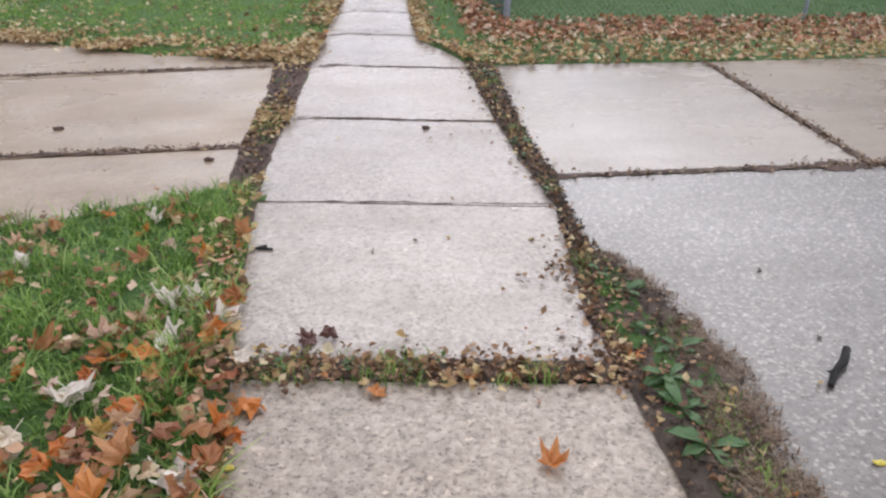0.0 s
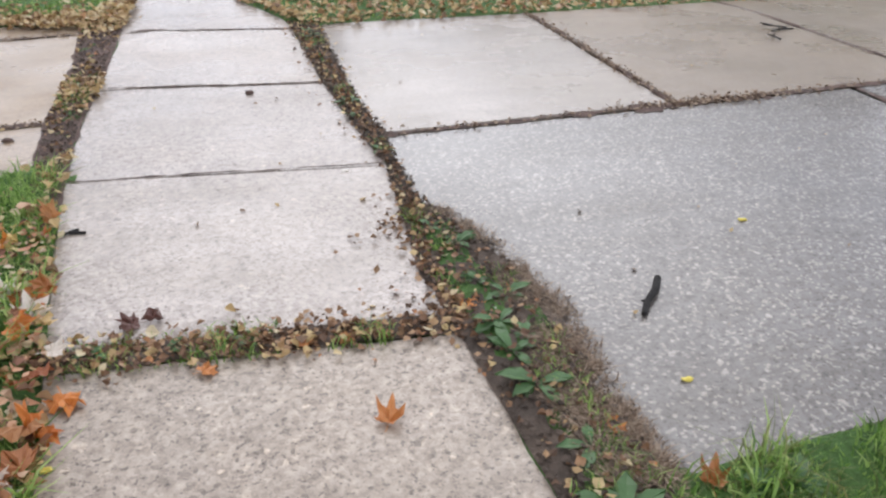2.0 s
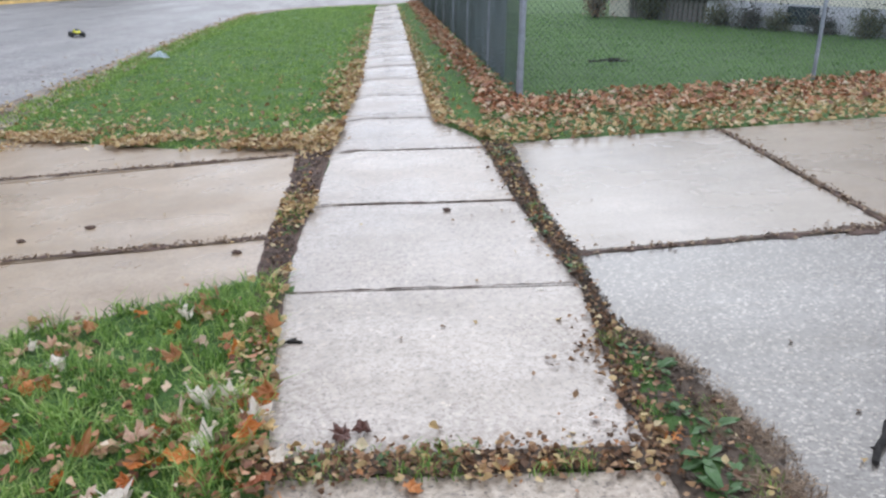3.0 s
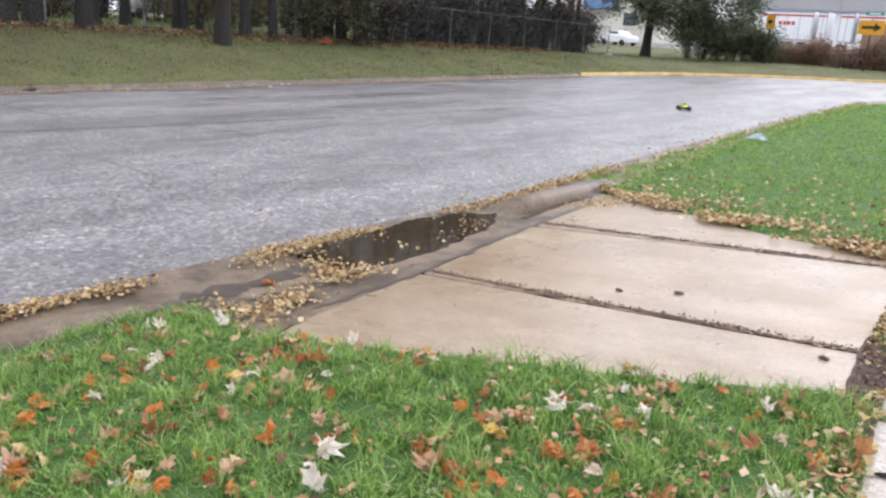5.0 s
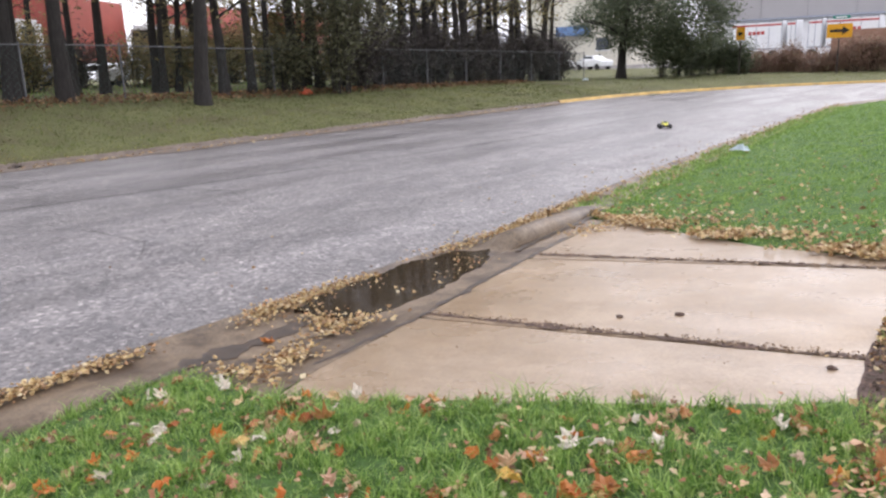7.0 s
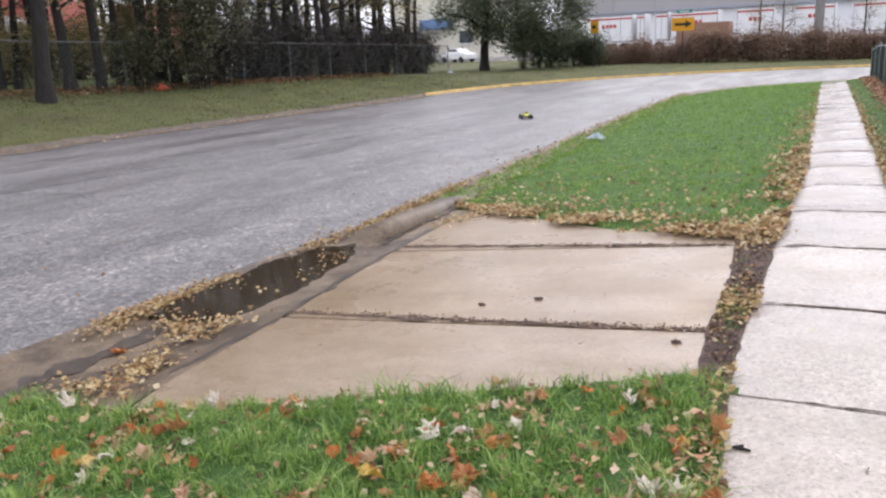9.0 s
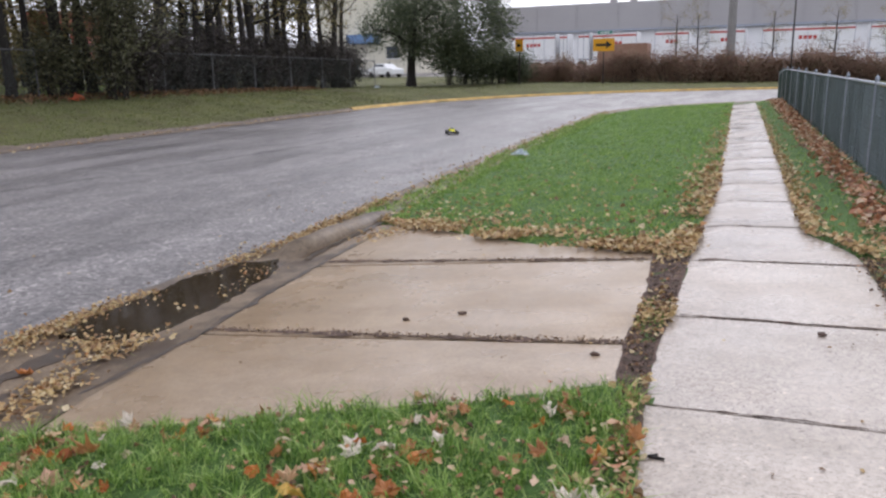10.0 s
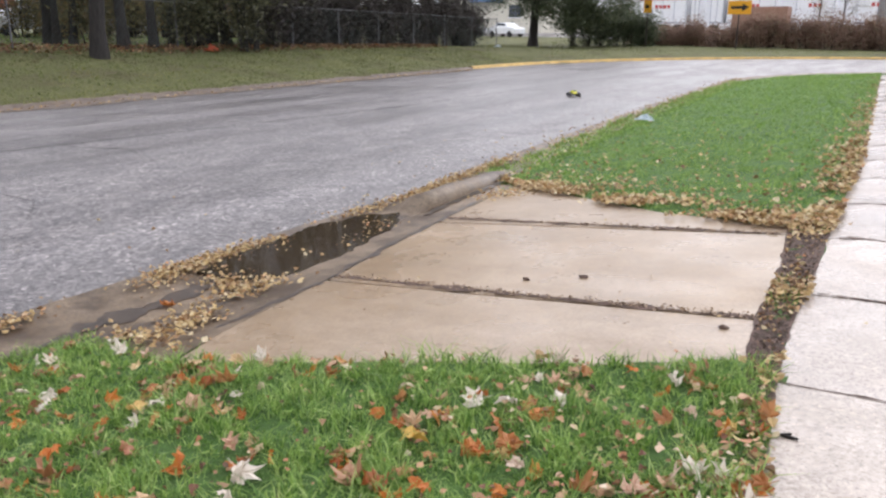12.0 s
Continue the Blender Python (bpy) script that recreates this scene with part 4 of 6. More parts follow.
def bush(name, x, y, size, n, per, mat, label, seed, leaf=0.07, stems=14, spread=0.28, category="bush"):
    """A shrub: stems from the ground and an uneven mass of leaves."""
    rs = np.random.default_rng(seed)
    top = tagged(new(name), label, category)
    top.location = (x, y, height(x, y))
    bm = bmesh.new()
    cs = []
    for i in range(stems):
        a, f = rs.uniform(0, 6.283), rs.uniform(0.2, 1)
        bx, by = math.cos(a) * size[0] * f * 0.55, math.sin(a) * size[1] * f * 0.55
        tips = []
        limb(bm, (bx * 0.5, by * 0.5, -0.1), (bx * 0.5, by * 0.5, size[2]), size[2] * rs.uniform(0.7, 1.05), 0.028, rs, 1, tips)
        cs += tips
    part("stem", bm, M_BARK, top)
    while len(cs) < n:
        q = rs.uniform(-1, 1, 3)
        if np.linalg.norm(q) < 1:
            cs.append((q[0] * size[0], q[1] * size[1], size[2] * (0.5 + 0.5 * q[2])))
    cs = [c for c in cs if noise.noise((c[0] * 0.9 + seed, c[1] * 0.9, c[2] * 0.9)) > -0.28][:n]
    leaf_cloud("foliage", cs, per, (spread, spread, spread), leaf, mat, top, rs)
    return top


bush("weeping_shrub", -24.4, 24.8, (1.3, 1.9, 5.2), 230, 60, M_LEAF_W, "large overgrown olive-green shrub on the verge", 21, 0.075, 20, 0.42)
bush("weeping_shrub", -25.4, 22.6, (1.0, 1.1, 2.2), 90, 46, M_LEAF_W, "tangled olive shrub beside the far trees", 23, 0.07, 16, 0.36)
bush("weeping_shrub", -25.6, 27.2, (1.3, 1.4, 2.6), 120, 28, M_LEAF_D, "dark tangled shrub at the far fence", 22, 0.1, 14, 0.36)
for i in range(13):
    y = 27.8 + i * 1.55
    bush("hedge_bush", -26.5, y, (1.1, 1.4, 2.1 + 0.4 * math.sin(i * 2.1)), 170, 46, M_LEAF_D, "dark leafless hedge tangled through the far fence", 30 + i, 0.07, 15, 0.3)
for i in range(5):
    y = 27 + i * 4.4
    bush("hedge_bush", -31.5, y, (1.5, 1.8, 4.0 + 1.0 * math.sin(i * 1.9)), 170, 20, (M_LEAF_Y, M_LEAF_Y, M_LEAF_G)[i % 3], "tall tangled undergrowth behind the far fence", 130 + i, 0.13, 14, 0.42)
for i, (x, y, s) in enumerate(((-37, 6, 1.8), (-36, 17, 1.9), (-37, 25, 1.9), (-35, 12, 1.4), (-30.5, 22, 1.5), (-38, -1, 2.0), (-40, 31, 2.2), (-40, 10, 2.2))):
    bush("yellow_bush", x, y, (s, s * 1.25, s * 1.25), 150, 40, M_LEAF_Y, "yellow-green autumn shrub behind the field", 50 + i, 0.085, 14, 0.42)
rs = np.random.default_rng(19)
for i in range(15):
    bush("yellow_bush", -41.5 + rs.uniform(-1.2, 1.2), -3 + i * 3.1 + rs.uniform(-0.8, 0.8), (1.5, 2.0, rs.uniform(1.6, 2.9)), 120, 34, (M_LEAF_Y, M_LEAF_W, M_LEAF_D)[i % 3], "thin tangled autumn brush before the parked trucks", 160 + i, 0.085, 16, 0.4)
for i in range(6):
    bush("hedge_bush", -24.6 + i * 0.8, 58.5 + i * 0.9, (1.3, 1.2, 3.0 - i * 0.25), 170, 40, M_LEAF_G, "low dark green shrub beside the broad tree", 60 + i, 0.095, 12, 0.34)
rs = np.random.default_rng(17)
for i in range(27):
    x = -21.5 + i * 1.05 + rs.uniform(-0.3, 0.3)
    tall = (1.45 if i > 7 else 0.95) + rs.uniform(-0.3, 0.45)
    bush("brown_brush", x, 64.8 + rs.uniform(-0.6, 1.2), (1.7, 1.2, tall), 150, 36, M_LEAF_B, "rust-brown autumn brush beyond the bend", 70 + i, 0.08, 18, 0.34)
for i, (x, y) in enumerate(((-8.4, 67), (-6.9, 68), (-1.4, 66.5), (2.8, 66), (6.5, 66))):
    t = put(t_d, x, y, i * 1.3, 0.52)


# ---- far chain-link fence ----
ff = tagged(new("chain_link_fence"), "tall dull chain-link fence along the far trees", "fence")
pts = [(-25.5, -4 + 3.25 * i) for i in range(17)]
fence_run(pts, 1.75, ff, 99, 0.2, plain("dull_weathered_steel", (0.17, 0.17, 0.18), 0.6, 0.3, 0.3, 4, 0.1))

# ---- leaf heap, orange litter and log at the far fence ----
M_ORANGE = plain("orange_plastic", (0.62, 0.13, 0.05), 0.5, 0, 0.2, 8, 0.1)


def rag(name, x, y, size, mat, label, seed, lift=0.0):
    """A crumpled piece of thin stuff lying on the ground."""
    rs = np.random.default_rng(seed)
    bm = bmesh.new()
    n = 9
    g = [[bm.verts.new((size[0] * (i / n - 0.5) * (1 + 0.25 * rs.normal()), size[1] * (j / n - 0.5) * (1 + 0.25 * rs.normal()),
                        size[2] * (0.25 + abs(noise.noise((i * 0.5 + seed, j * 0.5, 1))) * 1.6) * math.sin(math.pi * (i + 0.5) / (n + 1)) * math.sin(math.pi * (j + 0.5) / (n + 1)))) for j in range(n + 1)] for i in range(n + 1)]
    for i in range(n):
        for j in range(n):
            bm.faces.new((g[i][j], g[i + 1][j], g[i + 1][j + 1], g[i][j + 1]))
    bmesh.ops.solidify(bm, geom=bm.faces[:], thickness=0.004)
    o = part(name, bm, mat)
    o.location = (x, y, height(x, y) + lift)
    return tagged(o, label, "litter")


rag("plastic_sheet", -24.65, 22.9, (0.5, 0.5, 0.3), M_ORANGE, "crumpled bright orange plastic on the far verge", 3, 0.02)
M_PALE = plain("pale_blue_plastic", (0.74, 0.82, 0.86), 0.4, 0, 0.1, 8, 0.1)
rag("plastic_bag", -5.78, 18.45, (0.36, 0.24, 0.17), M_PALE, "pale blue crumpled plastic bag in the grass", 5, 0.06)
rag("plastic_bag", -24.6, 46.5, (0.35, 0.35, 0.2), M_PALE, "white plastic bag on the far verge", 6, 0.03)
bush("grass_clod", -18.55, 8.7, (0.25, 0.3, 0.12), 40, 14, M_LEAF_D, "dark clod of weeds at the far kerb", 8, 0.03, 5, 0.05, "weeds")


# ---- beyond the bend: signs, poles, trailers, warehouse ----
M_SIGN = plain("yellow_sign", (0.75, 0.36, 0.02), 0.5, 0, 0.08, 3, 0.0)
M_BLACK = plain("black_paint", (0.02, 0.018, 0.016), 0.6, 0, 0.2, 6, 0.0)
M_GREEN = plain("green_sign", (0.05, 0.26, 0.2), 0.5, 0, 0.1, 4, 0.0)
M_WHITE = plain("white_panel", (0.78, 0.79, 0.8), 0.5, 0, 0.06, 0.6, 0.05)
M_RED = plain("red_paint", (0.48, 0.05, 0.045), 0.55, 0, 0.12, 2, 0.0)
M_RUBBER = plain("black_rubber", (0.022, 0.022, 0.023), 0.75, 0, 0.3, 20, 0.4, 0.003)
M_GREYWALL = plain("grey_metal_wall", (0.36, 0.35, 0.355), 0.6, 0, 0.05, 0.2, 0.05)
M_CREAM = plain("cream_wall", (0.66, 0.63, 0.53), 0.8, 0, 0.08, 0.5, 0.1)
M_BLUE = plain("blue_awning", (0.13, 0.23, 0.42), 0.6, 0, 0.12, 2, 0.05)
M_BROWN = plain("brown_container", (0.30, 0.165, 0.115), 0.7, 0, 0.15, 0.8, 0.1)
M_REDBOX = plain("dull_red_panel", (0.42, 0.10, 0.075), 0.6, 0, 0.12, 0.8, 0.05)

mg, nt, b = material("dark_window_glass")
b.inputs["Base Color"].default_value = (0.03, 0.04, 0.05, 1)
b.inputs["Roughness"].default_value = 0.06
M_GLASS = mg


def flat_shape(name, pts, thick, m, mat, parent, label=""):
    """A flat plate cut to an outline, in the local x-z plane."""
    bm = bmesh.new()
    a = [bm.verts.new(m @ Vector((x, 0, z))) for x, z in pts]
    c = [bm.verts.new(m @ Vector((x, thick, z))) for x, z in pts]
    bm.faces.new(a)
    bm.faces.new(c[::-1])
    for i in range(len(pts)):
        j = (i + 1) % len(pts)
        bm.faces.new((a[i], c[i], c[j], a[j]))
    bmesh.ops.recalc_face_normals(bm, faces=bm.faces)
    bmesh.ops.triangulate(bm, faces=bm.faces[:])
    return part(name, bm, mat, parent, label)


def round_rect(w, h, r, z0):
    out = []
    for cx, cz, a0 in ((w / 2 - r, h - r, 0), (-w / 2 + r, h - r, 90), (-w / 2 + r, r, 180), (w / 2 - r, r, 270)):
        out += [(cx + r * math.cos(radians(a0 + k * 30)), z0 + cz + r * math.sin(radians(a0 + k * 30))) for k in range(4)]
    return out


def arrow_sign(x, y, w, h, z0, arrow, label):
    s = tagged(new("road_sign"), label, "road sign", "signs at the bend")
    g = height(x, y)
    part("post", bm_tube((x, y, g - 0.3), (x, y, z0 + h + 0.1), 0.045, seg=8), M_DARK, s)
    m = Matrix.Translation((x, y - 0.07, 0)) @ Matrix.Rotation(-0.25, 4, "Z")
    panel = flat_shape("panel", round_rect(w, h, 0.06, z0), 0.02, m, M_SIGN, s, "amber yellow warning panel")
    c = z0 + h / 2
    if arrow:
        pts = [(-0.36 * w, c - 0.1 * h), (0.12 * w, c - 0.1 * h), (0.12 * w, c - 0.3 * h), (0.4 * w, c), (0.12 * w, c + 0.3 * h), (0.12 * w, c + 0.1 * h), (-0.36 * w, c + 0.1 * h)]
    else:
        pts = [(-0.28 * w, c - 0.14 * h), (0.05 * w, c - 0.14 * h), (0.3 * w, c), (0.05 * w, c + 0.14 * h), (-0.28 * w, c + 0.14 * h)]
    flat_shape("arrow", pts, 0.006, m @ Matrix.Translation((0, -0.008, 0)), M_BLACK, panel)
    return s


s1 = arrow_sign(-12.97, 61, 1.75, 0.92, 2.5, True, "amber road sign with a bold black arrow")
blade = part("street_blade", bm_box((-12.9, 61, 3.85), (1.1, 0.03, 0.22), 0.006), M_GREEN, s1, "green street-name plate")
part("lettering", bm_box((-12.9, 60.97, 3.85), (0.7, 0.012, 0.08)), M_WHITE, blade)
arrow_sign(-19.6, 61, 0.7, 0.9, 2.65, False, "small amber road sign with a black mark")

for x, y, r, h, lab in ((-4.3, 66, 0.34, 11, "thick weathered wooden utility pole above the brush"), (0.0, 62, 0.06, 8, "thin dark metal pole above the brush")):
    p = tagged(new("utility_pole"), lab, "pole")
    part("shaft", bm_tube((x, y, height(x, y) - 0.3), (x, y, h), r, r * 0.75, seg=14), M_POLE if r > 0.1 else M_DARK, p)


def semi_trailer(x0, x1, y, label, word=True):
    t = tagged(new("semi_trailer"), label, "trailer", "trailers parked at the warehouse")
    c, L, g = (x0 + x1) / 2, x1 - x0, 0.9
    bm = bm_box((c, y + 1.3, g + 2.5), (L, 2.5, 2.75), 0.06)
    body = part("body", bm, M_WHITE, t)
    part("stripe", bm_box((c, y + 0.035, g + 3.5), (L - 0.1, 0.02, 0.16)), M_RED, body, "red stripe")
    part("roof_rail", bm_box((c, y + 0.03, g + 3.84), (L, 0.05, 0.09), 0.01), M_GALV, body)
    part("floor_rail", bm_box((c, y + 0.03, g + 1.16), (L, 0.06, 0.12), 0.01), M_GALV, body)
    n = max(2, int(L / 1.25))
    for i in range(n + 1):
        part("panel_rib", bm_box((x0 + 0.05 + (L - 0.1) * i / n, y + 0.04, g + 2.5), (0.045, 0.025, 2.55)), M_GALV, body)
    if word:
        k = min(4, max(2, int(L / 0.9)))
        for i in range(k):
            part("lettering", bm_box((c + (i - (k - 1) / 2) * 0.42, y + 0.035, g + 2.75), (0.3, 0.02, 0.34)), M_RED, body)
    for dx in (0.9, 2.1):
        bm = bmesh.new()
        lathe(bm, [(0.2, 0), (0.5, 0.02), (0.52, 0.12), (0.5, 0.26), (0.2, 0.28)], Matrix.Translation((x1 - dx, y + 0.4, g + 0.5)) @ Matrix.Rotation(radians(90), 4, "X"), 18)
        part("wheel", bm, M_RUBBER, t)
    part("landing_leg", bm_box((x0 + 0.8, y + 0.5, g + 0.55), (0.12, 0.12, 1.1)), M_DARK, t)
    return t


for x0, x1 in ((-28.3, -23.3), (-22.9, -22.0), (-20.9, -19.6), (-19.3, -14.7), (-12.9, -9.5), (-7.6, -4.2), (-2.7, 5.4), (6.6, 13.5), (14.2, 21)):
    semi_trailer(x0, x1, 85, "white box trailer with a red stripe behind the brush", x1 - x0 > 2)
yard = raw("yard_pavement", [(-70, 78, 0.12), (80, 78, 0.12), (80, 160, 0.9), (-70, 160, 0.9), (-70, 84, 0.9), (80, 84, 0.9)], [(0, 1, 5, 4), (4, 5, 2, 3)], M_ROAD)
tagged(yard, "grey paved yard round the warehouse", "pavement", kind="structure")

cont = tagged(new("freight_container"), "rusty brown corrugated freight container in the brush", "container")
part("body", bm_box((-14.8, 79, 1.9), (4.7, 2.4, 3.0), 0.04), M_BROWN, cont)
for i in range(12):
    part("rib", bm_box((-16.9 + i * 0.385, 77.78, 1.9), (0.18, 0.05, 2.7), 0.01), M_BROWN, cont)

ware = tagged(new("warehouse"), "long grey metal warehouse behind the parked trailers", "warehouse")
part("wall", bm_box((15, 118, 3.2), (104, 30, 4.8)), M_WHITE, ware, "pale lower wall")
part("fascia", bm_box((15, 117.8, 7.3), (104.6, 30.6, 3.4), 0.05), M_GREYWALL, ware, "grey sheet-metal upper wall")
part("gutter", bm_box((15, 102.35, 5.65), (104.6, 0.25, 0.25), 0.03), M_GALV, ware)
for i in range(20):
    part("seam", bm_box((-36 + i * 5.3, 102.44, 7.3), (0.1, 0.1, 3.3)), M_GREYWALL, ware)
for x in (-21, -18.5, -12):
    part("roof_vent", bm_box((x, 104, 9.4), (0.8, 0.8, 0.9), 0.05), M_GREYWALL, ware)

shop = tagged(new("shop_building"), "cream block building with a blue awning", "building")
part("wall", bm_box((-47, 92, 5.5), (14, 12, 10.5), 0.03), M_CREAM, shop)
part("awning", bm_box((-47.2, 85.5, 5.0), (4.0, 1.2, 1.1), 0.08), M_BLUE, shop, "blue awning")
for x in (-51, -43.5):
    w = part("window", bm_box((x, 85.98, 3.4), (1.6, 0.12, 1.4), 0.02), M_GLASS, shop)
    part("frame", bm_box((x, 85.93, 2.65), (1.8, 0.1, 0.1), 0.01), M_WHITE, w)
part("parapet", bm_box((-47, 92, 10.85), (14.4, 12.4, 0.3), 0.04), M_GREYWALL, shop)


def car(x, y, turn, col, label, sc=1.0):
    c = tagged(new("parked_car"), label, "car", "vehicles parked behind the trees")
    c.matrix_basis = Matrix.Translation((x, y, height(x, y))) @ Matrix.Rotation(turn, 4, "Z") @ Matrix.Scale(sc, 4)
    side = [(-2.2, 0.35), (-2.2, 0.85), (-1.9, 1.0), (-1.2, 1.05), (-0.6, 1.5), (0.7, 1.52), (1.4, 1.05), (2.1, 0.95), (2.25, 0.7), (2.2, 0.35)]
    bm = bmesh.new()
    L = [bm.verts.new((px, -0.85 + (0.16 if pz > 1.2 else 0), pz)) for px, pz in side]
    R = [bm.verts.new((px, 0.85 - (0.16 if pz > 1.2 else 0), pz)) for px, pz in side]
    bm.faces.new(L)
    bm.faces.new(R[::-1])
    for i in range(len(side)):
        j = (i + 1) % len(side)
        bm.faces.new((L[i], R[i], R[j], L[j]))
    bmesh.ops.recalc_face_normals(bm, faces=bm.faces)
    bmesh.ops.bevel(bm, geom=bm.edges[:], offset=0.05, segments=2, affect="EDGES")
    part("body", bm, col, c)
    for sy in (-1, 1):
        flat_shape("side_window", [(-0.95, 1.1), (-0.5, 1.42), (0.62, 1.44), (1.1, 1.1)], 0.01, Matrix.Translation((0, sy * 0.80 - 0.005, 0)), M_GLASS, c)
        for wx in (-1.4, 1.4):
            bm = bmesh.new()
            lathe(bm, [(0.15, -0.1), (0.31, -0.1), (0.33, 0), (0.31, 0.1), (0.15, 0.1)], Matrix.Translation((wx, sy * 0.8, 0.33)) @ Matrix.Rotation(radians(90), 4, "X"), 16)
            part("wheel", bm, M_RUBBER, c)
    bm = bmesh.new()
    box(bm, (1.08, 0, 1.3), (0.06, 1.25, 0.5), 0.01, Matrix.Rotation(radians(-56), 4, "Y"))
    part("windscreen", bm, M_GLASS, c)
    return c


def box_truck(x, y, turn, label):
    """A box truck: white cab with a wide windscreen, dull red body behind."""
    t = tagged(new("box_truck"), label, "truck", "vehicles parked behind the trees")
    t.matrix_basis = Matrix.Translation((x, y, height(x, y))) @ Matrix.Rotation(turn, 4, "Z")
    part("cargo_box", bm_box((-3.4, 0, 2.5), (6.2, 2.5, 2.9), 0.06), M_REDBOX, t, "dull red cargo box")
    cab = part("cab", bm_box((0.9, 0, 1.7), (2.0, 2.3, 2.3), 0.18), M_WHITE, t, "white cab")
    part("windscreen", bm_box((1.9, 0, 2.2), (0.05, 1.9, 0.85), 0.02), M_GLASS, cab)
    part("grille", bm_box((1.92, 0, 1.15), (0.05, 1.4, 0.5), 0.02), M_BLACK, cab)
    part("bumper", bm_box((1.98, 0, 0.65), (0.2, 2.3, 0.3), 0.05), M_GALV, cab)
    for sy in (-1, 1):
        part("headlight", bm_box((1.93, sy * 0.88, 1.1), (0.06, 0.3, 0.22), 0.02), M_GALV, cab)
        part("side_window", bm_box((1.0, sy * 1.14, 2.2), (0.9, 0.04, 0.7), 0.02), M_GLASS, cab)
    part("chassis", bm_box((-2.4, 0, 0.8), (7.5, 0.9, 0.25)), M_DARK, t)
    for wx in (0.8, -4.6, -5.6):
        for sy in (-1, 1):
            bm = bmesh.new()
            lathe(bm, [(0.2, -0.14), (0.46, -0.13), (0.48, 0), (0.46, 0.13), (0.2, 0.14)], Matrix.Translation((wx, sy * 1.0, 0.48)) @ Matrix.Rotation(radians(90), 4, "X"), 16)
            part("wheel", bm, M_RUBBER, t)
    return t


truck = box_truck(-49, 22.7, radians(-60), "white-cabbed truck with a dull red cargo box")
truck.scale = (1.35, 1.35, 1.35)
for x, y, a in ((-49.5, 33, -62), (-50, 43.5, -58), (-49, 14.2, -60), (-49, 5, -64)):
    copy_thing(truck, Matrix.Translation((x, y, height(x, y))) @ Matrix.Rotation(radians(a), 4, "Z"))
for x, y, a, m, lab in ((-44, 27, 80, M_WHITE, "white car parked behind the trees"), (-44, 33.5, 70, M_WHITE, "white car parked behind the trees"), (-43, 40, 75, M_GALV, "silver car parked behind the trees"),
                        (-44, 15, 95, M_WHITE, "white car parked behind the trees"), (-45, 3, 90, M_GALV, "silver car parked behind the trees"),
                        (-44.5, 20.5, 85, M_GALV, "silver car parked behind the trees"), (-44.5, 9, 88, M_WHITE, "white car parked behind the trees"), (-44, 47, 80, M_WHITE, "white car parked behind the trees")):
    car(x, y, radians(a), m, lab)
for x, y, a in ((-46.5, 80, 20), (-41.5, 80, 160)):
    o = car(x, y, radians(a), M_WHITE, "white car parked before the cream building")

# ---- yard behind the near fence ----
M_SIDING = plain("cream_siding", (0.72, 0.70, 0.60), 0.6, 0, 0.06, 1.5, 0.08)
M_FOUND = plain("painted_foundation", (0.56, 0.57, 0.62), 0.75, 0, 0.12, 1.2, 0.3)
M_PORCH = plain("weathered_porch_boards", (0.16, 0.145, 0.14), 0.8, 0, 0.3, 4, 0.3, 0.004, (1, 5, 5))


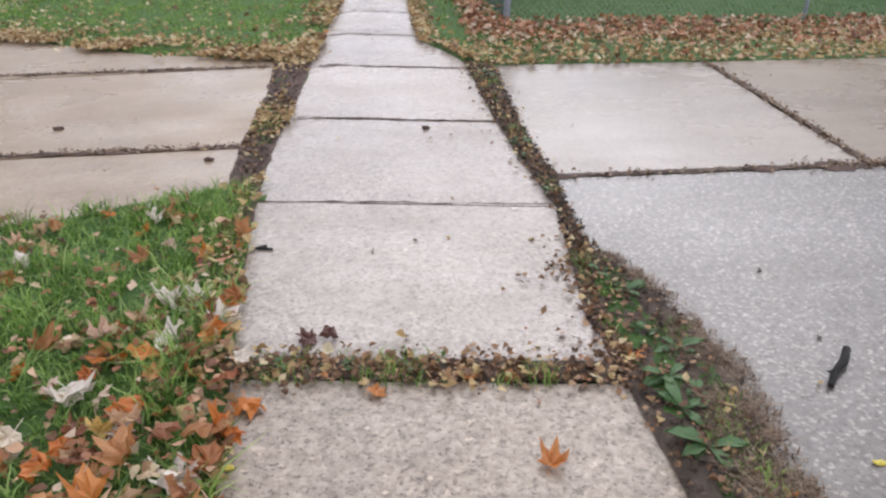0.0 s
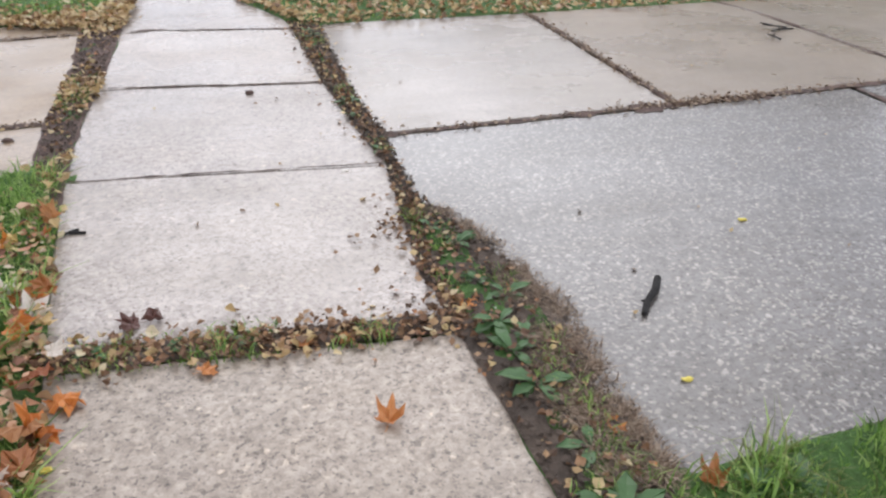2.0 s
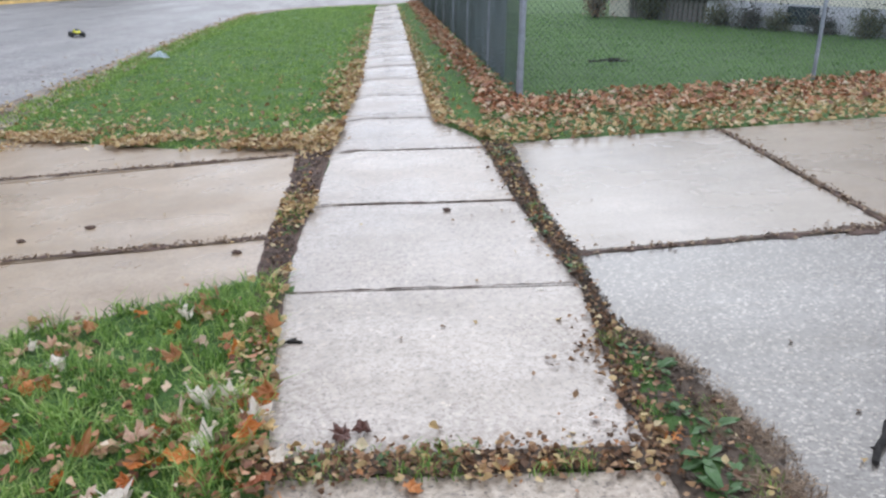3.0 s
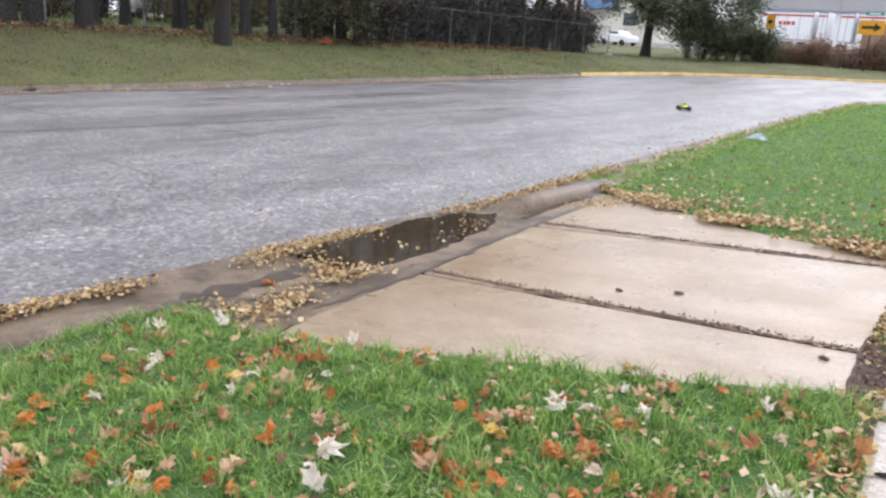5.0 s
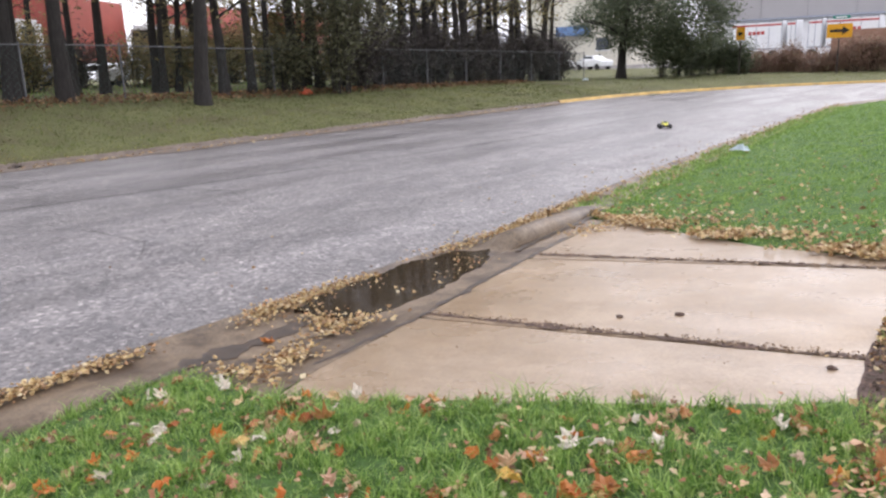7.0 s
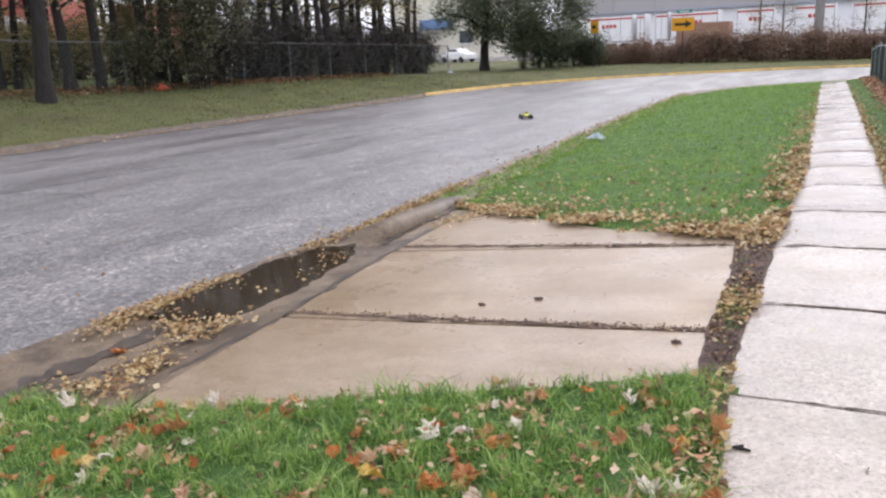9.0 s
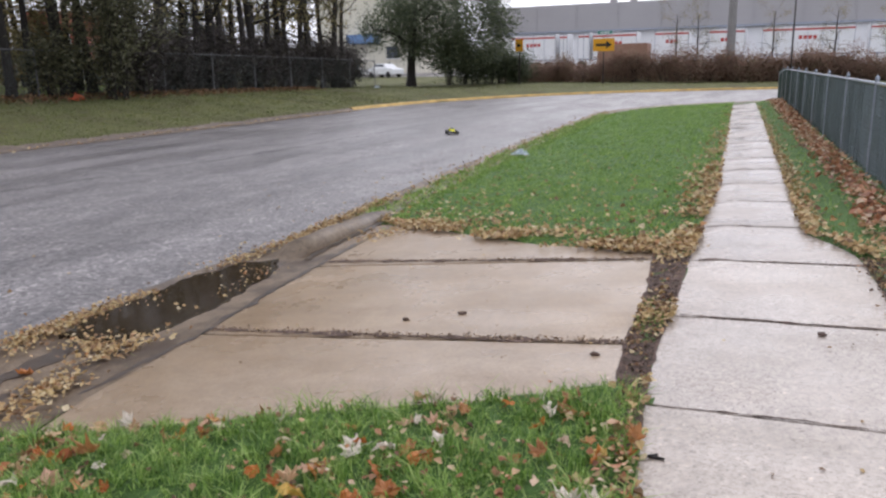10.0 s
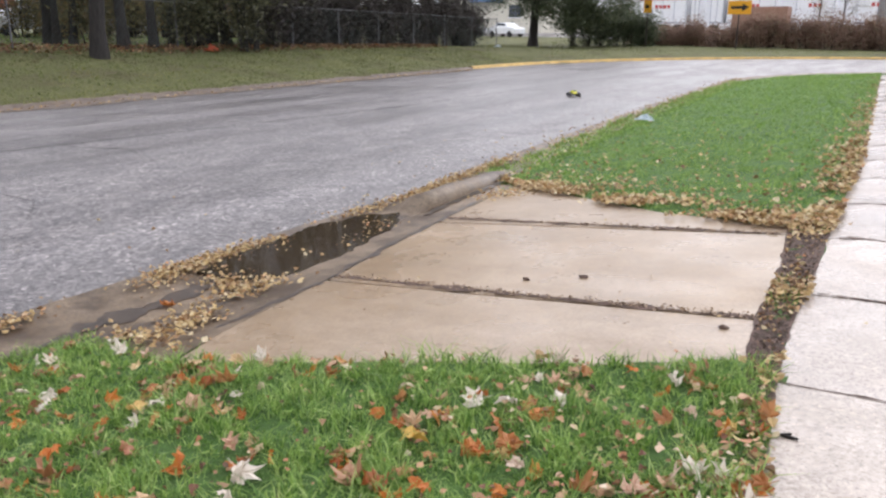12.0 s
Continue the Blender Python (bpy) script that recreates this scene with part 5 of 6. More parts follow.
def yard_house():
    """House whose porch and long side face the yard; local x runs along the front, y into the house."""
    h = tagged(new("house"), "cream-sided house with a dark wooden porch and pale foundation", "house")
    h.matrix_basis = Matrix.Translation((5.3, 25.0, 0)) @ Matrix.Rotation(math.atan2(-0.911, 0.413), 4, "Z")
    part("foundation", bm_box((7.95, 3.0, 0.34), (7.1, 6.0, 0.88), 0.01), M_FOUND, h, "pale painted masonry foundation")
    part("wall", bm_box((7.95, 3.04, 2.2), (7.1, 6.0, 2.84), 0.01), M_SIDING, h)
    for i in range(14):
        part("siding_board", bm_box((7.95, 0.022, 0.88 + i * 0.2), (7.14, 0.035, 0.192), 0.006, Matrix.Rotation(radians(-4), 4, "X")), M_SIDING, h)
    part("wall", bm_box((2.2, 3.9, 2.2), (4.4, 4.3, 2.84), 0.01), M_GREYWALL, h, "grey wall behind the porch")
    for x in (1.2, 3.2):
        w = part("window", bm_box((x, 1.73, 2.1), (0.9, 0.04, 1.3), 0.01), M_GLASS, h)
        for dx in (-0.5, 0.5):
            part("frame", bm_box((x + dx, 1.71, 2.1), (0.1, 0.06, 1.5), 0.01), M_WHITE, w)
        for dz in (-0.7, 0.7):
            part("frame", bm_box((x, 1.705, 2.1 + dz), (0.9, 0.06, 0.1), 0.01), M_WHITE, w)
    w = part("window", bm_box((6.85, -0.008, 0.55), (0.85, 0.03, 0.38), 0.005), M_GLASS, h, "dark basement window")
    for dx in (-0.46, 0.46):
        part("frame", bm_box((6.85 + dx, -0.012, 0.55), (0.06, 0.05, 0.44), 0.006), M_FOUND, w)
    porch = part("porch_deck", bm_box((2.15, 0.82, 0.92), (4.5, 1.75, 0.1), 0.015), M_PORCH, h)
    part("fascia_board", bm_box((2.15, -0.075, 0.86), (4.5, 0.03, 0.2), 0.006), M_PORCH, porch)
    part("pier", bm_box((0.42, 0.3, 0.42), (0.85, 0.6, 0.88), 0.02), M_SIDING, h, "whitewashed masonry pier")
    part("pier", bm_box((4.15, 0.2, 0.42), (0.45, 0.4, 0.88), 0.02), M_FOUND, h, "grey masonry pier")
    # Dark sheet added behind the skirt, standing in for shade under the deck.
    part("back_panel", bm_box((2.4, 0.5, 0.4), (3.0, 0.04, 0.84)), M_DARK, h)
    for i in range(17):
        part("skirt_board", bm_box((0.98 + i * 0.18, 0.06, 0.42), (0.13, 0.03, 0.76), 0.004), M_PORCH, h)
    for x in (0.1, 2.25, 4.3):
        part("porch_post", bm_box((x, 0.05, 2.28), (0.14, 0.14, 2.6), 0.012), M_PORCH, h)
    part("handrail", bm_box((2.2, 0.05, 1.75), (4.3, 0.07, 0.06), 0.01), M_PORCH, h)
    for i in range(22):
        part("baluster", bm_box((0.22 + i * 0.187, 0.05, 1.36), (0.035, 0.035, 0.76)), M_PORCH, h)
    bm = bmesh.new()
    rv = [bm.verts.new(c) for c in ((-0.4, -0.4, 3.55), (11.9, -0.4, 3.55), (11.9, 6.4, 3.55), (-0.4, 6.4, 3.55), (-0.4, 3.0, 5.6), (11.9, 3.0, 5.6))]
    for q in ((0, 1, 5, 4), (2, 3, 4, 5), (0, 4, 3), (1, 2, 5), (3, 2, 1, 0)):
        bm.faces.new([rv[i] for i in q])
    part("roof", bm, M_DARK, h)


yard_house()
bush("yard_shrub", 6.05, 23.2, (0.75, 0.6, 0.75), 100, 34, M_LEAF_W, "low olive shrub against the porch skirt", 91, 0.05, 12, 0.16)
for k, (x, y) in enumerate(((7.05, 20.75), (7.45, 19.9), (7.8, 19.1), (8.25, 18.1), (8.7, 17.1))):
    bush("yard_shrub", x, y, (0.4, 0.5, 0.42), 60, 26, (M_LEAF_W, M_LEAF_D)[k % 2], "low straggly plants along the foundation", 95 + k, 0.04, 8, 0.13)
bush("yard_shrub", 4.75, 24.2, (0.3, 0.3, 0.75), 60, 24, M_LEAF_B, "small brown dried shrub beside the pier", 92, 0.05, 10, 0.12)
car(8.0, 50.0, 0.05, M_WHITE, "white car parked on the far side street")


# ---- radio-controlled truck on the road ----
M_YBODY = plain("yellow_lacquer", (0.78, 0.74, 0.03), 0.25, 0, 0.05, 10, 0.0)
M_BED = plain("blue_black_lacquer", (0.03, 0.04, 0.075), 0.25, 0, 0.2, 10, 0.0)
M_CHROME = plain("white_chrome_rim", (0.75, 0.75, 0.76), 0.25, 0.3, 0.1, 10, 0.0)


def rc_truck(x, y, turn):
    t = tagged(new("toy_truck"), "yellow radio-controlled toy pickup truck with black tyres", "toy car")
    t.matrix_basis = Matrix.Translation((x, y, height(x, y) + 0.002)) @ Matrix.Rotation(turn, 4, "Z")
    for wx, r, w in ((-0.14, 0.06, 0.075), (0.145, 0.056, 0.06)):
        for sy in (-1, 1):
            m = Matrix.Translation((wx, sy * (0.173 - w / 2), r)) @ Matrix.Rotation(radians(-90 * sy), 4, "X")
            bm = bmesh.new()
            lathe(bm, [(r * 0.6, -w / 2), (r * 0.9, -w / 2), (r, -w * 0.32), (r, w * 0.32), (r * 0.9, w / 2), (r * 0.6, w / 2)], m, 22)
            for k in range(22):
                a = 2 * math.pi * k / 22
                box(bm, m @ Vector((r * math.cos(a), r * math.sin(a), (w * 0.2) * (-1) ** k)), (0.006, 0.006, 0.018), 0, m.to_3x3().to_4x4() @ Matrix.Rotation(a, 4, "Z"))
            tyre = part("tyre", bm, M_RUBBER, t)
            bm = bmesh.new()
            lathe(bm, [(r * 0.2, w * 0.3), (r * 0.52, w * 0.34), (r * 0.6, w * 0.52), (r * 0.62, w * 0.52), (r * 0.62, w * 0.3)], m, 18)
            part("rim", bm, M_CHROME, tyre)
        part("axle", bm_tube((wx, -0.13, r), (wx, 0.13, r), 0.008, seg=8), M_BLACK, t)
    part("chassis", bm_box((0, 0, 0.062), (0.36, 0.1, 0.03), 0.008), M_BLACK, t)
    for wx in (-0.14, 0.13):
        for sy in (-1, 1):
            part("shock_absorber", bm_tube((wx, sy * 0.09, 0.07), (wx + 0.01, sy * 0.055, 0.14), 0.009, seg=8), M_GALV, t)
    prof = [(-0.2, 0.09, 0.072), (-0.2, 0.135, 0.075), (-0.04, 0.14, 0.078), (-0.02, 0.19, 0.06), (0.055, 0.192, 0.058), (0.105, 0.145, 0.072), (0.19, 0.125, 0.068), (0.21, 0.095, 0.06)]
    bm = bmesh.new()
    A = [bm.verts.new((px, -hw, pz)) for px, pz, hw in prof]
    B = [bm.verts.new((px, hw, pz)) for px, pz, hw in prof]
    bm.faces.new(A)
    bm.faces.new(B[::-1])
    for i in range(len(prof)):
        j = (i + 1) % len(prof)
        bm.faces.new((A[i], B[i], B[j], A[j]))
    bmesh.ops.recalc_face_normals(bm, faces=bm.faces)
    bmesh.ops.bevel(bm, geom=bm.edges[:], offset=0.008, segments=2, affect="EDGES")
    shell = part("body_shell", bm, M_YBODY, t, "bright yellow painted shell")
    part("truck_bed", bm_box((-0.12, 0, 0.139), (0.15, 0.14, 0.012), 0.004), M_BED, shell, "dark blue bed cover")
    part("windscreen", bm_box((0.082, 0, 0.172), (0.062, 0.1, 0.004), 0, Matrix.Rotation(radians(43), 4, "Y")), M_GLASS, shell)
    for sy in (-1, 1):
        flat_shape("side_window", [(-0.005, 0.15), (0.0, 0.183), (0.05, 0.183), (0.082, 0.15)], 0.004, Matrix.Translation((0, sy * 0.069 - 0.002, 0)), M_GLASS, shell)
        part("headlight", bm_box((0.205, sy * 0.045, 0.112), (0.012, 0.03, 0.014), 0.003), M_CHROME, shell)
    part("bumper", bm_box((0.225, 0, 0.075), (0.035, 0.16, 0.02), 0.006), M_BLACK, t)
    bar = part("wheelie_bar", bm_box((-0.25, 0, 0.055), (0.12, 0.03, 0.012), 0.003), M_BLACK, t)
    for sy in (-1, 1):
        part("roller", bm_tube((-0.305, sy * 0.012, 0.05), (-0.305, sy * 0.03, 0.05), 0.016, seg=10), M_BLACK, bar)
    return t


rc_truck(-9.2, 22.5, radians(-55))

# ---- stick, driveway marks ----
stick = tagged(new("stick"), "short dark wet twig lying on the driveway", "stick")
bm = bmesh.new()
a = Vector((1.43, 3.59, height(1.43, 3.59) + 0.014))
c = Vector((1.28, 3.39, height(1.28, 3.39) + 0.012))
pts = [a, a.lerp(c, 0.35) + Vector((0.006, -0.004, 0.004)), a.lerp(c, 0.7) + Vector((-0.004, 0.004, 0.003)), c]
for p, q, r0, r1 in zip(pts, pts[1:], (0.013, 0.014, 0.012), (0.014, 0.012, 0.010)):
    tube(bm, p, q, r0, r1, 8)
tube(bm, pts[2], pts[2] + Vector((-0.03, -0.01, 0.012)), 0.006, 0.003, 6)
part("shaft", bm, M_BARK, stick)


# ---- leaves ----
LEAF_STOPS = [(0.0, (0.26, 0.08, 0.03)), (0.12, (0.58, 0.17, 0.03)), (0.26, (0.66, 0.25, 0.05)), (0.36, (0.22, 0.085, 0.045)), (0.46, (0.58, 0.28, 0.10)), (0.56, (0.36, 0.15, 0.08)), (0.66, (0.68, 0.48, 0.28)),
              (0.78, (0.60, 0.36, 0.24)), (0.85, (0.76, 0.68, 0.58)), (0.95, (0.80, 0.72, 0.62)), (1.0, (0.66, 0.42, 0.08))]
M_MAPLE = per_island("maple_leaf_colours", LEAF_STOPS, 0.55, by_object=True, trans=0.15)
M_MAPLE_LOOSE = per_island("loose_maple_leaf_colours", LEAF_STOPS, 0.55, trans=0.15)
M_LITTER = per_island("leaf_litter_colours", [(0.0, (0.16, 0.09, 0.045)), (0.2, (0.34, 0.20, 0.09)), (0.5, (0.50, 0.35, 0.16)), (0.75, (0.60, 0.45, 0.21)), (0.92, (0.68, 0.58, 0.38)), (1.0, (0.50, 0.22, 0.07))], 0.65, trans=0.15)
M_RUST = per_island("rust_leaf_colours", [(0.0, (0.15, 0.065, 0.04)), (0.25, (0.36, 0.15, 0.075)), (0.55, (0.50, 0.24, 0.12)), (0.78, (0.60, 0.38, 0.23)), (0.93, (0.70, 0.58, 0.44)), (1.0, (0.42, 0.32, 0.15))], 0.65, trans=0.15)


M_DUSK = per_island("sodden_brown_leaf_colours", [(0.0, (0.08, 0.042, 0.02)), (0.4, (0.17, 0.085, 0.04)), (0.75, (0.27, 0.145, 0.07)), (0.92, (0.42, 0.27, 0.15)), (1.0, (0.44, 0.18, 0.06))], 0.7, trans=0.1)


def maple_mesh(seed):
    """A five-lobed leaf, cupped and crumpled, with its stalk, one metre wide before scaling."""
    rs = np.random.default_rng(seed)
    lobes = [(90, 0.54), (114, 0.34), (138, 0.5), (162, 0.32), (188, 0.40), (232, 0.27), (270, 0.16), (308, 0.27), (352, 0.40), (18, 0.32), (42, 0.5), (66, 0.34)]
    outer = []
    for k, (a, r) in enumerate(lobes):
        rr = r * rs.uniform(0.85, 1.12)
        if k % 2 == 0 and r > 0.3:
            outer += [(a - 9, rr * 0.78), (a, rr), (a + 9, rr * 0.78)]
        else:
            outer.append((a, rr))
    cup, fold, tw = rs.uniform(-1.1, 2.3), rs.uniform(-1.3, 1.7), rs.uniform(0, 6.28)
    verts = [(0, 0, 0)]

    def lift(x, y):
        r2 = x * x + y * y
        return cup * r2 + fold * abs(x * math.cos(tw) + y * math.sin(tw)) * 0.5 + 0.26 * noise.noise((x * 6 + seed, y * 6, seed))

    for f in (0.5, 1.0):
        for a, r in outer:
            x, y = f * r * math.cos(radians(a)), f * r * math.sin(radians(a))
            verts.append((x, y, lift(x, y)))
    n = len(outer)
    faces = []
    for i in range(n):
        j = (i + 1) % n
        faces.append((0, 1 + i, 1 + j))
        faces.append((1 + i, 1 + n + i, 1 + n + j, 1 + j))
    k = len(verts)
    verts += [(-0.012, -0.1, 0.0), (0.012, -0.1, 0.0), (0.05, -0.5, 0.05), (0.03, -0.5, 0.05)]
    faces.append((k, k + 1, k + 2, k + 3))
    lo = min(v[2] for v in verts)
    verts = [(x, y, z - lo * 0.6) for x, y, z in verts]
    me = bpy.data.meshes.new("maple_leaf")
    me.from_pydata(verts, [], faces)
    me.materials.append(M_MAPLE)
    return me


MAPLES = [maple_mesh(i) for i in range(14)]


def maple(x, y, size, lift=0.0, tilt=0.25):
    o = new("maple_leaf", random.choice(MAPLES))
    o.matrix_basis = Matrix.Translation((x, y, height(x, y) + lift)) @ Matrix.Rotation(random.uniform(0, 6.28), 4, "Z") @ Euler((random.gauss(0, tilt), random.gauss(0, tilt), 0)).to_matrix().to_4x4() @ Matrix.Scale(size, 4)
    return tagged(o, "fallen curled maple leaf lying in the damp grass" if lift > 0.02 else "fallen maple leaf lying on the wet concrete", "leaf", "fallen maple leaves")


def leaf_drift(x, y):
    """How likely a leaf is to lie here: in knots, thickest beside the sidewalk."""
    d = walk_left(y) - x
    knot = sm(-0.05, 0.3, noise.noise((x * 2.6, y * 2.6, 4)) + 0.4 * noise.noise((x * 6, y * 6, 9)))
    return 0.1 + 0.55 * knot + 0.6 * math.exp(-d / 0.4) * (1 if y < 4.0 else 0.3)


def lawn_leaf_spot(x0, x1, y0, y1):
    while True:
        x, y = random.uniform(x0, x1), random.uniform(y0, y1)
        if lawn_near(x, y) and random.random() < leaf_drift(x, y):
            return x, y


random.seed(11)
for _ in range(190):
    x, y = lawn_leaf_spot(-3.6, -0.45, 1.8, 4.95)
    maple(x, y, min(0.17, 0.085 + random.expovariate(28)), random.uniform(0.02, 0.055), 0.6)
for _ in range(95):
    while True:
        y = random.uniform(1.5, 3.75)
        x = walk_left(y) + 0.04 - random.expovariate(3.2)
        if x > -1.8:
            break
    maple(x, y, random.uniform(0.07, 0.16), random.uniform(0.02, 0.065), 0.4)


def loose_leaves(n, area, label):
    """The further maple leaves, joined."""
    verts, faces = [], []
    for _ in range(n):
        x, y = lawn_leaf_spot(*area)
        me = random.choice(MAPLES)
        m = Matrix.Translation((x, y, height(x, y) + random.uniform(0.02, 0.05))) @ Euler((random.gauss(0, 0.45), random.gauss(0, 0.45), random.uniform(0, 6.28))).to_matrix().to_4x4() @ Matrix.Scale(random.uniform(0.07, 0.14), 4)
        k = len(verts)
        verts += [tuple(m @ v.co) for v in me.vertices]
        faces += [tuple(k + i for i in f.vertices) for f in me.polygons[:-1]]
    return tagged(raw("leaf_litter", verts, faces, M_MAPLE_LOOSE), label, "leaves", kind="stuff")


loose_leaves(210, (-4.9, -0.45, 0.6, 5.0), "curled orange and brown maple leaves sunk in the lawn")
loose_leaves(120, (-4.9, -3.4, 1.0, 4.6), "curled orange and brown maple leaves sunk in the lawn")
loose_leaves(110, (-4.9, -0.3, -4.5, 1.0), "curled orange and brown maple leaves sunk in the lawn")
M_ORANGE_LEAF = per_island("orange_maple_leaf", [(0.0, (0.50, 0.17, 0.05)), (1.0, (0.62, 0.26, 0.07))], 0.5, trans=0.1)
M_BROWN_LEAF = per_island("sodden_maple_leaf", [(0.0, (0.10, 0.045, 0.035)), (1.0, (0.16, 0.07, 0.05))], 0.4, trans=0.1)


def paving_leaf(x, y, size, mat):
    o = maple(x, y, size, 0.006, 0.08)
    o.data = o.data.copy()
    o.data.materials[0] = mat
    return o


for x, y, s, m in ((0.36, 3.06, 0.105, M_ORANGE_LEAF), (0.17, 3.47, 0.10, M_ORANGE_LEAF), (-0.13, 3.38, 0.09, M_ORANGE_LEAF), (-0.36, 3.67, 0.115, M_BROWN_LEAF), (-0.3, 3.69, 0.09, M_BROWN_LEAF), (-5.05, 4.85, 0.14, M_ORANGE_LEAF)):
    paving_leaf(x, y, s, m)
for x, y, s in ((0.3, 3.46, 0.07), (0.74, 3.6, 0.1), (0.95, 2.9, 0.09), (1.1, 2.66, 0.1), (-0.55, 3.11, 0.15), (-0.5, 3.31, 0.13), (-0.42, 2.6, 0.12)):
    maple(x, y, s, 0.006, 0.08)


def litter(name, n, sampler, size, mat, label, lift=0.01, pile=0.0, seed=1):
    """Small fallen leaves, each folded along its middle."""
    rs = np.random.default_rng(seed)
    verts, faces = [], []
    k = 0
    while k < n:
        q = sampler(rs)
        if q is None:
            continue
        x, y = q
        z = height(x, y) + lift + rs.uniform(0, pile)
        a, s = rs.uniform(0, 6.283), rs.uniform(size[0], size[1])
        m = Matrix.Translation((x, y, z)) @ Euler((rs.normal(0, 0.35), rs.normal(0, 0.35), a)).to_matrix().to_4x4()
        up = rs.uniform(-0.3, 0.5) * s
        b = len(verts)
        w = rs.uniform(0.28, 0.5)
        verts += [tuple(m @ Vector(c)) for c in ((-0.5 * s, 0, 0), (0, -w * s, up), (0.5 * s, 0, rs.uniform(-0.1, 0.2) * s), (0, w * s, up), (0.25 * s, -w * s * 0.8, up * 0.8), (0.25 * s, w * s * 0.8, up * 0.8))]
        faces += [(b, b + 1, b + 4, b + 2), (b, b + 2, b + 5, b + 3)]
        k += 1
    return tagged(raw(name, verts, faces, mat), label, "leaves", kind="stuff")


def clumps(x, y, k, f):
    return noise.noise((x * f, y * f, k))


def s_kerb(rs):
    y = rs.uniform(-1, 13)
    n = lerp(NEAR, y)
    x = n + rs.normal(0.13, 0.065)
    if 1.5 < y < 2.2:
        x -= abs(rs.normal(0, 0.25)) * (1 - abs(y - 1.85) / 0.35)
    if clumps(x, y, 5, 0.9) < -0.12 + 0.4 * rs.uniform() and y > 3.4:
        return None
    return x, y


def s_kerb_far(rs):
    y = rs.uniform(12, 36)
    return lerp(NEAR, y) + rs.normal(0.25, 0.2), y


def s_gutter(rs):
    c = [(-5.0, 5.42, 0.17, 0.1), (-4.72, 5.35, 0.1, 0.22), (-4.55, 4.62, 0.13, 0.13), (-4.5, 4.25, 0.22, 0.08), (-5.62, 5.32, 0.11, 0.2), (-5.7, 5.5, 0.08, 0.2), (-4.75, 9.7, 0.16, 0.28), (-5.75, 8.5, 0.09, 0.5)]
    cx, cy, sx, sy = c[rs.integers(len(c))]
    return cx + rs.normal(0, sx), cy + rs.normal(0, sy)


def s_apron_edge(rs):
    t = rs.uniform(0, 1)
    ex = -1.1 - 4.1 * t
    ey = lerp([(-5.1, 10.65), (-3.76, 9.7), (-2.46, 8.85), (-1.24, 8.42), (-1.0, 8.4)], ex)
    o = abs(rs.normal(0, 0.3)) if rs.uniform() < 0.7 else rs.exponential(0.7)
    return (ex + rs.normal(0, 0.1), ey + o - 0.16) if clumps(ex, ey + o, 3, 1.6) > -0.15 + o * 0.3 else None


def s_walk_left(rs):
    y = 8.3 + rs.exponential(6.0)
    o = abs(rs.normal(0, 0.22))
    return (walk_left(y) - o + 0.05, y) if y < 34 and clumps(o, y, 3, 1.4) > -0.2 else None


def s_walk_right(rs):
    y = 8.2 + rs.exponential(7.0)
    return (walk_right(y) + abs(rs.normal(0, 0.12)) - 0.03, y) if y < 34 else None


def s_fence_left(rs):
    y = rs.uniform(9.6, 38)
    return left_line(y) - 0.28 + rs.normal(0, 0.13), y


def s_fence_right(rs):
    x = rs.uniform(0.5, 10)
    lo, hi = lerp([(0, 8.2), (4.2, 8.25), (5.8, 8.95), (10, 9.6)], x), 10.3 + 0.285 * max(0, x - 1)
    y = rs.uniform(lo - 0.12, hi + 0.1)
    f = (y - lo) / (hi - lo)
    return (x, y) if rs.uniform() < sm(0.3, 0.75, f) + 0.08 else None


def s_fence_low(rs):
    x = rs.uniform(0.5, 10)
    lo, hi = lerp([(0, 8.2), (4.2, 8.25), (5.8, 8.95), (10, 9.6)], x), 10.3 + 0.285 * max(0, x - 1)
    return x, rs.uniform(lo - 0.16, lo + (hi - lo) * 0.8)


def s_corner(rs):
    y = rs.uniform(1.3, 4.4)
    x = walk_left(y) - rs.exponential(0.5)
    return (x, y) if x > -3.5 and clumps(x, y, 9, 2.0) > -0.25 else None


def s_strip(rs):
    if rs.uniform() < 0.55:
        y = rs.uniform(2.3, 8.2)
        return rs.uniform(walk_right(y), drive_left(y)) + rs.normal(0, 0.03), y
    if rs.uniform() < 0.6:
        y = rs.choice([rs.normal(6.4, 0.3), rs.uniform(5.0, 8.4), rs.normal(8.3, 0.2)])
        return rs.uniform(apron_right(y), walk_left(y)), y
    return rs.uniform(-0.65, 0.75), rs.normal(3.51, 0.05)


def s_walk_edge(rs):
    y = rs.uniform(2.0, 5.2)
    return walk_left(y) - abs(rs.normal(0, 0.1)) + 0.03, y


def s_lawn(rs):
    x, y = rs.uniform(-5, -0.5), rs.uniform(1.2, 5.2)
    return (x, y) if lawn_near(x, y) else None


def s_median(rs):
    x = rs.uniform(-6.5, -1)
    y = 8.4 + 0.55 * max(0, -x - 1.5) + rs.exponential(1.7)
    return (x, y) if y < 24 and open_ground(x, y) else None


def s_tree_line(rs):
    y = rs.uniform(-4, 40)
    return -25.3 + rs.normal(0, 0.55), y


def s_far_kerb(rs):
    return -18.3 + rs.normal(0, 0.18), rs.uniform(-2, 32)


def s_pave(rs):
    return (rs.uniform(-4.2, -1.2), rs.uniform(5.2, 8.4)) if rs.uniform() < 0.4 else (rs.uniform(-0.7, 3.5), rs.uniform(2.8, 8.0))


def s_road(rs):
    y = rs.uniform(0, 20)
    return lerp(NEAR, y) - rs.exponential(0.6), y


